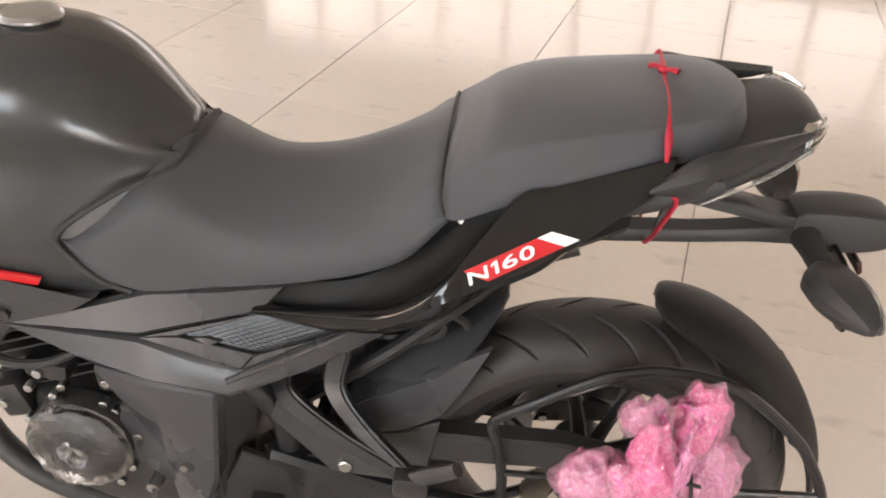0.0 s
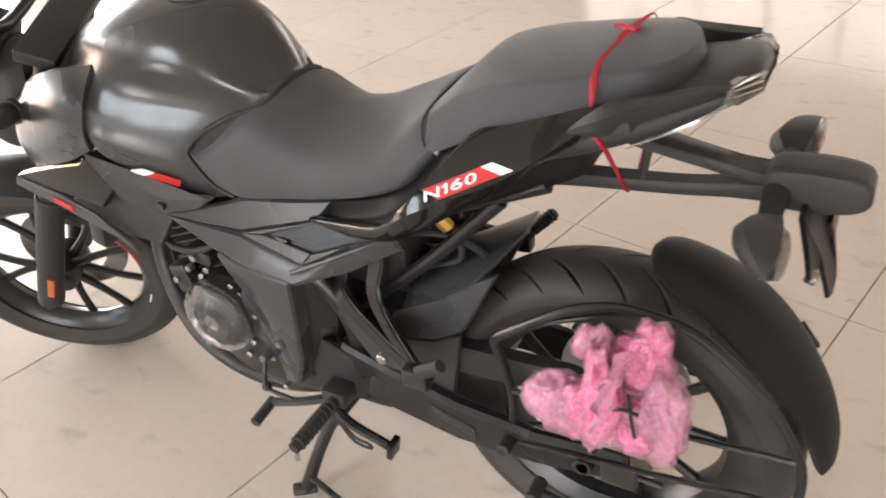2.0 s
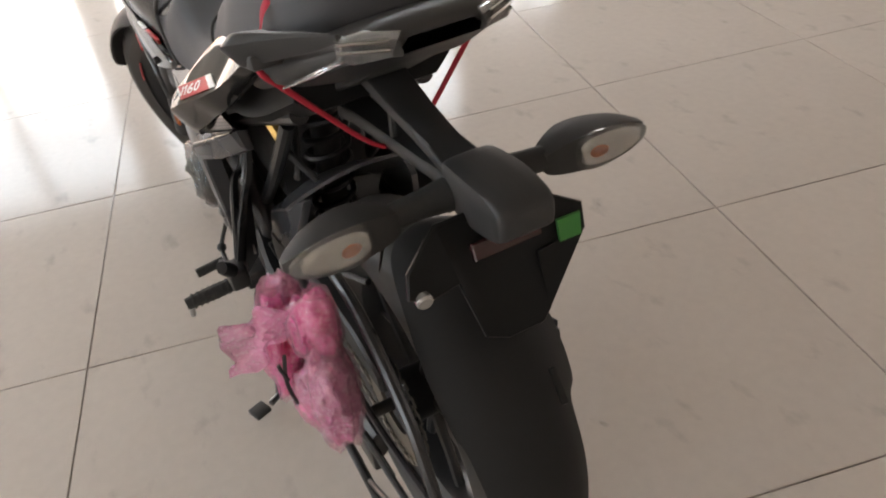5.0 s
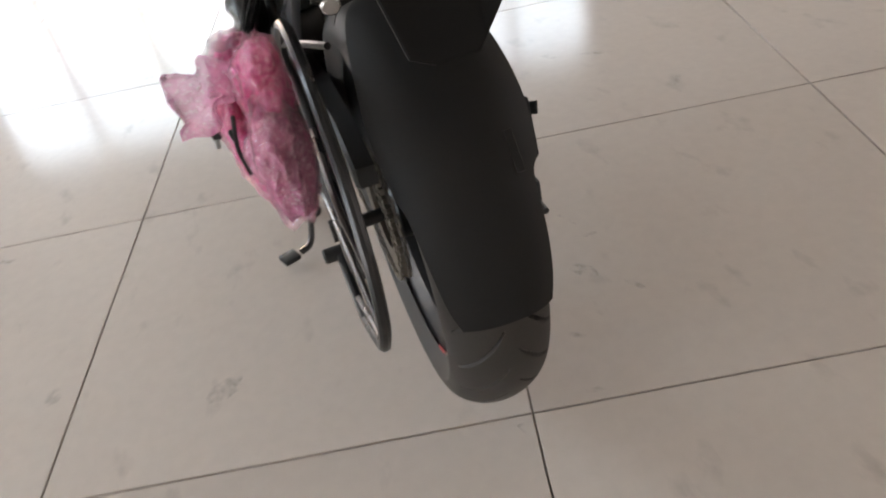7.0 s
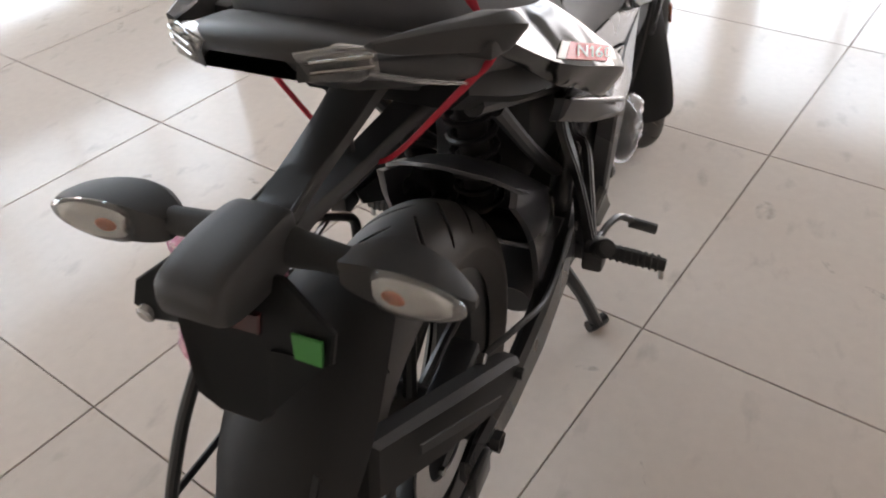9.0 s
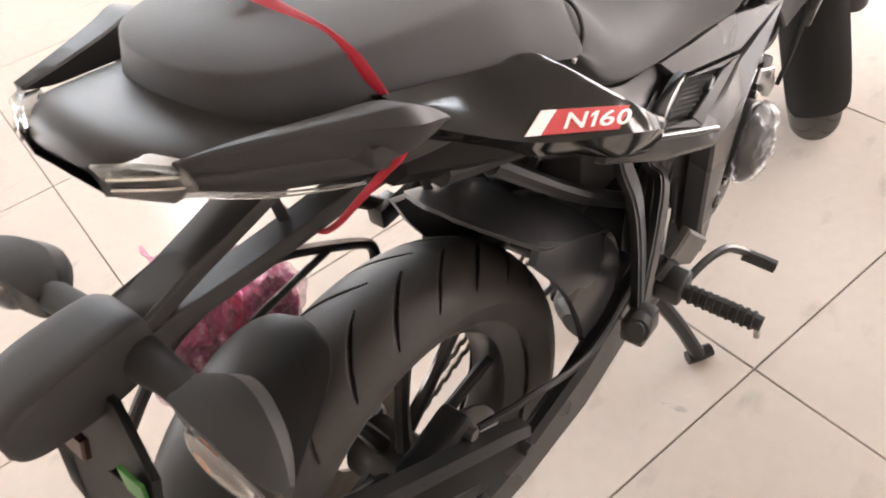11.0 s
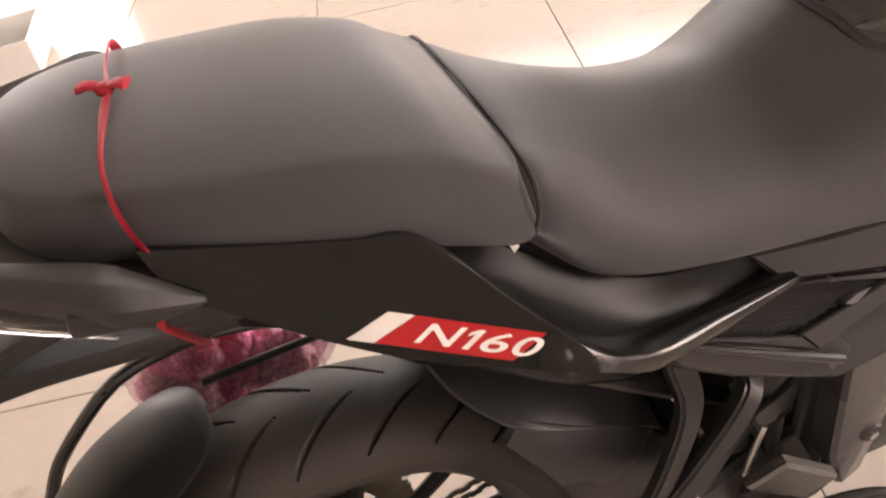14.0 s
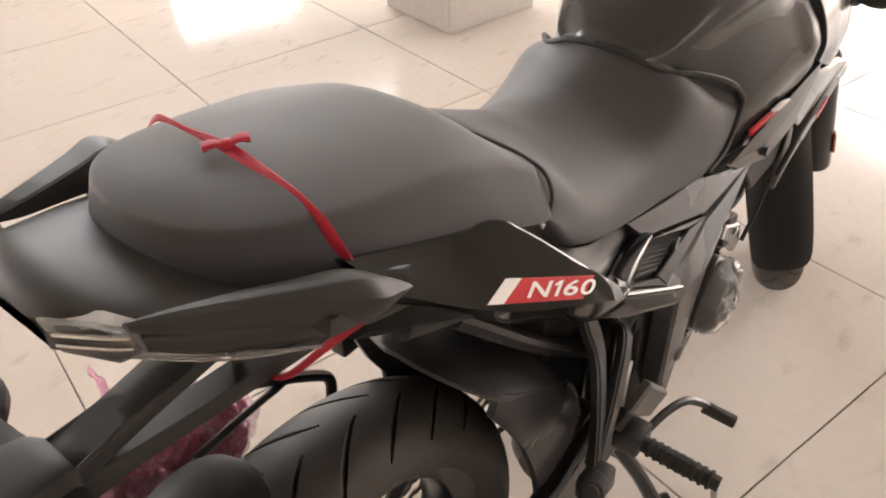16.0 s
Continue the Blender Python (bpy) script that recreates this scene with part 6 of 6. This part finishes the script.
        # front indicator
        bm = tube([(1.075, s * 0.10, 0.80), (1.055, s * 0.15, 0.805)], 0.011, seg=10, k=1)
        bm = ball((1.045, s * 0.185, 0.808), 0.030, 16, (0.8, 1.45, 0.75), bm)
        fi = part("front_indicator", bm, MATT, bike, "black front turn indicator")
        part("indicator_ring", cyl((1.049, s * 0.150, 0.806), (1.047, s * 0.160, 0.806), 0.024, seg=18), WORN, fi, "black rubber collar")
    for i, (y0, y1) in enumerate(((0.20, 0.05), (-0.20, -0.05), (0.16, -0.02))):
        bm = tube([(1.10, y0, 0.99), (1.18, y0 * 0.8, 0.94), (1.13, y1, 0.84), (1.00, y1, 0.80)], 0.0055, seg=8, k=6)
        part("cable", bm, WORN, bike, "black control cable")
    part("radiator", box((0.985, 0, 0.60), (0.04, 0.24, 0.20), Matrix.Rotation(radians(-14), 4, "Y"), 0.006), ENGINE, bike, "black oil cooler behind the front wheel")


engine()
frame_parts()
sari_guard()
front_end()


# ---- loose things on the machine ----
def twisted(pts, half_width, turns):
    """A thin ribbon along points, gathered and twisted on its way."""
    line = cat(pts, 10)
    rings, up = [], V(0, 0, 1)
    for i, p in enumerate(line):
        d = (line[min(i + 1, len(line) - 1)] - line[max(i - 1, 0)]).normalized()
        side = d.cross(up).normalized()
        up = side.cross(d).normalized()
        t = i / (len(line) - 1)
        ang = 0.45 * math.sin(2 * math.pi * turns * t) + 0.25 * math.sin(7 * t + 1)
        w = half_width * (0.72 + 0.28 * math.cos(2 * math.pi * turns * t * 1.7 + 0.5))
        a, b = side * math.cos(ang) + up * math.sin(ang), up * math.cos(ang) - side * math.sin(ang)
        ring = []
        for x, y in ((1, 0), (0.55, 0.5), (0.2, 0.95), (-0.15, 0.45), (-0.6, 0.9), (-1, 0.1), (-0.6, -0.5), (0, -0.8), (0.6, -0.5)):
            ring.append(p + a * x * w + b * y * 0.0013)
        rings.append(ring)
    bm = bmesh.new()
    skin(bm, rings)
    return bm


def ribbon():
    """Red ribbon tied round the pillion seat and the tail."""
    rib = thing("ribbon", "red festive ribbon tied round the pillion seat and tail", "ribbon")
    # over the seat from the left edge to the right edge, then down round the tail
    over = [(-0.024, 0.133, 0.908), (-0.020, 0.126, 0.922), (-0.019, 0.119, 0.940), (-0.018, 0.111, 0.957), (-0.018, 0.088, 0.9755), (-0.021, 0.045, 0.9795), (-0.022, 0.0, 0.9805), (-0.026, -0.040, 0.9800), (-0.030, -0.082, 0.9770), (-0.031, -0.103, 0.966), (-0.029, -0.114, 0.949), (-0.024, -0.121, 0.932), (-0.021, -0.126, 0.920), (-0.024, -0.133, 0.908)]
    part("band", twisted(over, 0.0046, 2.3), RIBBON, rib, "", 60)
    for s in (1, -1):
        down = [(-0.024, s * 0.1335, 0.909), (-0.034, s * 0.1345, 0.8975), (-0.037, s * 0.118, 0.878), (-0.038, s * 0.083, 0.837), (-0.038, s * 0.048, 0.796), (-0.037, s * 0.022, 0.772), (-0.037, s * 0.006, 0.768)]
        part("band", tube(down, [0.0030, 0.0026, 0.0026, 0.0024, 0.0022, 0.0020, 0.0020], seg=8, k=6, flat=1.4), RIBBON, rib)
    knot = ball((-0.022, -0.003, 0.983), 0.0055, 12, (1.2, 1.2, 0.8))
    for a, ln in ((-25, 0.016), (150, 0.017)):
        d = V(math.cos(radians(a)), math.sin(radians(a)), 0)
        knot = join(knot, tube([V(-0.022, -0.003, 0.984), V(-0.022, -0.003, 0.986) + d * ln * 0.6, V(-0.022, -0.003, 0.985) + d * ln], [0.0016, 0.0024, 0.0030], seg=8, k=4, flat=2.3))
    part("knot", knot, RIBBON, rib)


def lump(c, size, seed, amount, freq=14.0, sub=6, pleat=(1.0, 1.0, 0.35)):
    """A crumpled closed wrap round a centre, pleated lengthwise and covered with small air bubbles."""
    bm = bmesh.new()
    bmesh.ops.create_icosphere(bm, subdivisions=sub, radius=1.0)
    off = V(seed * 7.3, seed * 3.1, seed * 1.7)
    for v in bm.verts:
        n = v.co.copy()
        p = V(n.x * size[0], n.y * size[1], n.z * size[2])
        q = V(p.x * pleat[0], p.y * pleat[1], p.z * pleat[2])
        big = noise.noise(p * freq + off)
        fold = abs(noise.noise(q * freq * 2.6 + off)) * 1.3 + abs(noise.noise(q * freq * 5.0 + off)) * 0.28
        small = noise.noise(p * freq * 7 + off) * 0.15
        k = 1.12 + amount * (big - fold * 0.9 + small)
        d = noise.voronoi(p * 150 + off)[0][0]
        bubble = math.sqrt(max(0.0, 1 - (d / 0.52) ** 2)) * 0.0015
        v.co = Vector(c) + p * k + n * bubble
    return bm


def wrap_bundle():
    b = thing("bubble_wrap_bundle", "pink bubble wrap bundle tied to the guard beside the rear wheel", "bubble wrap", (-0.09, 0.17, 0.55))
    inv = Matrix.Translation((0.0, 0.0, 0.006)) @ Matrix.Diagonal((0.86, 0.92, 0.87, 1)) @ Matrix.Translation((0.07, -0.17, -0.55))
    for c, size, seed, amount, core, lab in (
        ((-0.038, 0.200, 0.552), (0.036, 0.030, 0.098), 1.0, 0.50, PINKCORE, "pink bubble film in a long fold"),
        ((-0.088, 0.168, 0.632), (0.050, 0.036, 0.058), 3.0, 0.48, PINKCORE, "dusty pink bubble film bunched up"),
        ((-0.020, 0.180, 0.645), (0.034, 0.028, 0.040), 5.0, 0.60, MAUVE, "clear pink film twisted at the top"),
        ((0.026, 0.188, 0.512), (0.052, 0.034, 0.054), 2.0, 0.55, MAUVE, "clear pink film in a loose lobe"),
        ((-0.004, 0.196, 0.505), (0.034, 0.028, 0.056), 6.0, 0.50, PINKCORE, "pink bubble film beside the long fold"),
        ((-0.116, 0.176, 0.528), (0.056, 0.036, 0.082), 4.0, 0.45, MAUVE, "dusky bubble film wound round a part"),
        ((-0.078, 0.184, 0.490), (0.050, 0.032, 0.050), 7.0, 0.50, PINKCORE, "pink bubble film at the lower end"),
    ):
        bm = lump(c, size, seed, amount)
        bm.transform(inv)
        ob = part("wrapped_part", bm, PINK, b, lab, 70)
        bm = lump(c, [k * 0.88 for k in size], seed, amount, sub=5)
        bm.transform(inv)
        part("inner_layer", bm, core, ob, "deeper coloured inner layer of film", 70)
    # loose flap sticking out
    bm = bmesh.new()
    rings = []
    for i in range(22):
        t = i / 21
        base = V(-0.080, 0.180, 0.622).lerp(V(-0.060, 0.276, 0.612), t)
        row = []
        for j in range(22):
            s = -1 + 2 * j / 21
            w = 0.026 + 0.024 * t
            p = base + V(0.15 * s * w, 0.010 * s, -0.95 * s * w)
            p += V(0, 0.3, 0.5) * noise.noise(p * 26) * 0.050 + V(0.5, 0.4, 0.2) * noise.noise(p * 60 + V(5, 2, 1)) * 0.020
            row.append(p)
        rings.append(row)
    both_sides = [r + [q + V(0.002, -0.003, 0.002) for q in r[::-1]] for r in rings]
    skin(bm, both_sides)
    bm.transform(inv)
    part("loose_flap", bm, PINKTHIN, b, "thin loose flap of pink film", 70)
    for pts in (((-0.086, 0.214, 0.590), (-0.094, 0.222, 0.550), (-0.100, 0.218, 0.510)), ((-0.066, 0.222, 0.560), (-0.085, 0.224, 0.568), (-0.104, 0.220, 0.560))):
        bm = tube(pts, 0.0028, seg=6, k=5)
        bm.transform(inv)
        part("cord", bm, WORN, b, "black tying cord")


def crate():
    """An open white plastic crate with crumpled film in it, on the floor beyond the machine."""
    c = thing("plastic_crate", "low open white plastic crate standing on the floor", "crate", room(-1.28, 2.62))
    c.rotation_euler = (0, 0, TURN + radians(8))
    w, d, h, t = 0.42, 0.32, 0.14, 0.006
    part("crate_floor", box((0, 0, 0.006), (w - 0.02, d - 0.02, 0.008), bev=0.002), WHITE, c, smooth=0)
    for k in (-1, 1):
        part("long_side", plate([(-w / 2 + 0.014, k * (d / 2 - 0.012), 0.0), (w / 2 - 0.014, k * (d / 2 - 0.012), 0.0), (w / 2, k * d / 2, h), (-w / 2, k * d / 2, h)], t, 0.0015, (0, k, 0)), WHITE, c)
        part("short_side", plate([(k * (w / 2 - 0.012), -d / 2 + 0.014, 0.0), (k * (w / 2 - 0.012), d / 2 - 0.014, 0.0), (k * w / 2, d / 2, h), (k * w / 2, -d / 2, h)], t, 0.0015, (k, 0, 0)), WHITE, c)
        part("rim", tube([(-w / 2, k * d / 2, h), (w / 2, k * d / 2, h)], 0.006, seg=8, k=1), WHITE, c)
        part("rim", tube([(k * w / 2, -d / 2, h), (k * w / 2, d / 2, h)], 0.006, seg=8, k=1), WHITE, c)
    bag = lump((0, 0, 0), (0.13, 0.10, 0.075), 9.0, 0.7, freq=9.0, sub=5, pleat=(1, 1, 1))
    ob = part("plastic_bag", bag, FILMW, None, "", 60)
    tagged(ob, "crumpled white plastic bag lying in the crate", "plastic bag")
    ob.location = room(-1.36, 2.60, 0.092)


ribbon()
wrap_bundle()
crate()


# ---- the tiled floor ----
def floor():
    bm = box(((U0 + U1) / 2, (V0 + V1) / 2, -0.032), (U1 - U0 + 0.4, V1 - V0 + 0.4, 0.05), bev=0)
    bm.transform(GRID)
    fl = tagged(part("floor", bm, GROUT, None, smooth=0), "polished cream tile floor with dark narrow joints", "floor", kind="structure")
    half_t, bv, deep = TILE / 2 - 0.0016, 0.0012, 0.0075
    me = bpy.data.meshes.new("floor_tile")
    vs, fs = [], []
    for k, (h, z) in enumerate(((half_t, -deep), (half_t, -bv), (half_t - bv, 0.0))):
        vs += [(-h, -h, z), (h, -h, z), (h, h, z), (-h, h, z)]
    for k in (0, 4):
        for i in range(4):
            j = (i + 1) % 4
            fs.append((k + i, k + j, k + 4 + j, k + 4 + i))
    fs.append((8, 9, 10, 11))
    me.from_pydata(vs, [], fs)
    me.materials.append(TILEM)
    far = bmesh.new()
    for iu in range(math.floor(U0 / TILE), math.ceil(U1 / TILE)):
        for iv in range(math.floor(V0 / TILE), math.ceil(V1 / TILE)):
            m = GRID @ Matrix.Translation(((iu + 0.5) * TILE, (iv + 0.5) * TILE, 0.0))
            if iv < -7:
                new_verts = [far.verts.new(m @ Vector(c)) for c in vs]
                for f in fs:
                    far.faces.new([new_verts[i] for i in f])
                continue
            t = new("floor_tile", me)
            t.parent = fl
            t.matrix_basis = m
    tagged(part("far_tiles", far, TILEM, fl, smooth=0), kind="stuff")


def shoe_marks():
    """Dried smudges trodden on the tiles."""
    rnd = random.Random(5)
    for x, y, ln, wd, turn in ((0.095, -0.275, 0.055, 0.035, 40), (0.184, -0.337, 0.040, 0.010, 80), (0.256, -0.317, 0.050, 0.008, 20), (-0.169, -0.159, 0.035, 0.012, 60), (1.12, -0.45, 0.080, 0.050, 10), (0.703, 1.144, 0.075, 0.045, 25), (0.882, -0.715, 0.090, 0.016, 60), (0.274, 0.711, 0.050, 0.030, 0), (0.81, 0.855, 0.050, 0.016, 70), (1.547, 1.929, 0.090, 0.020, 30), (-0.364, -0.913, 0.045, 0.025, 15), (0.460, -0.167, 0.050, 0.014, 100), (1.682, 2.043, 0.080, 0.024, 35), (0.13, 0.401, 0.075, 0.045, 120), (0.62, -0.80, 0.060, 0.012, 140), (0.95, -0.60, 0.050, 0.014, 30), (0.012, -0.338, 0.050, 0.010, 30), (-0.187, -0.030, 0.022, 0.010, 10), (-0.052, -0.193, 0.030, 0.012, 50)):
        bm = bmesh.new()
        ringv = []
        n = 22
        for i in range(n):
            a = 2 * math.pi * i / n
            k = 1 + 0.45 * noise.noise(V(math.cos(a) * 1.6 + x * 9, math.sin(a) * 1.6 + y * 9, 0.3))
            ringv.append(V(ln / 2 * k * math.cos(a), wd / 2 * k * math.sin(a), 0.0008))
        mid = bm.verts.new((0, 0, 0.0009))
        vs = [bm.verts.new(p) for p in ringv]
        for i in range(n):
            bm.faces.new((mid, vs[i], vs[(i + 1) % n]))
        bm.transform(Matrix.Translation((x, y, 0)) @ Matrix.Rotation(radians(turn), 4, "Z"))
        tagged(part("floor_stain", bm, MARK, None), "faint grey dried smudge on the floor tile", "stain", group="smudges on the floor", kind="structure")


floor()
shoe_marks()
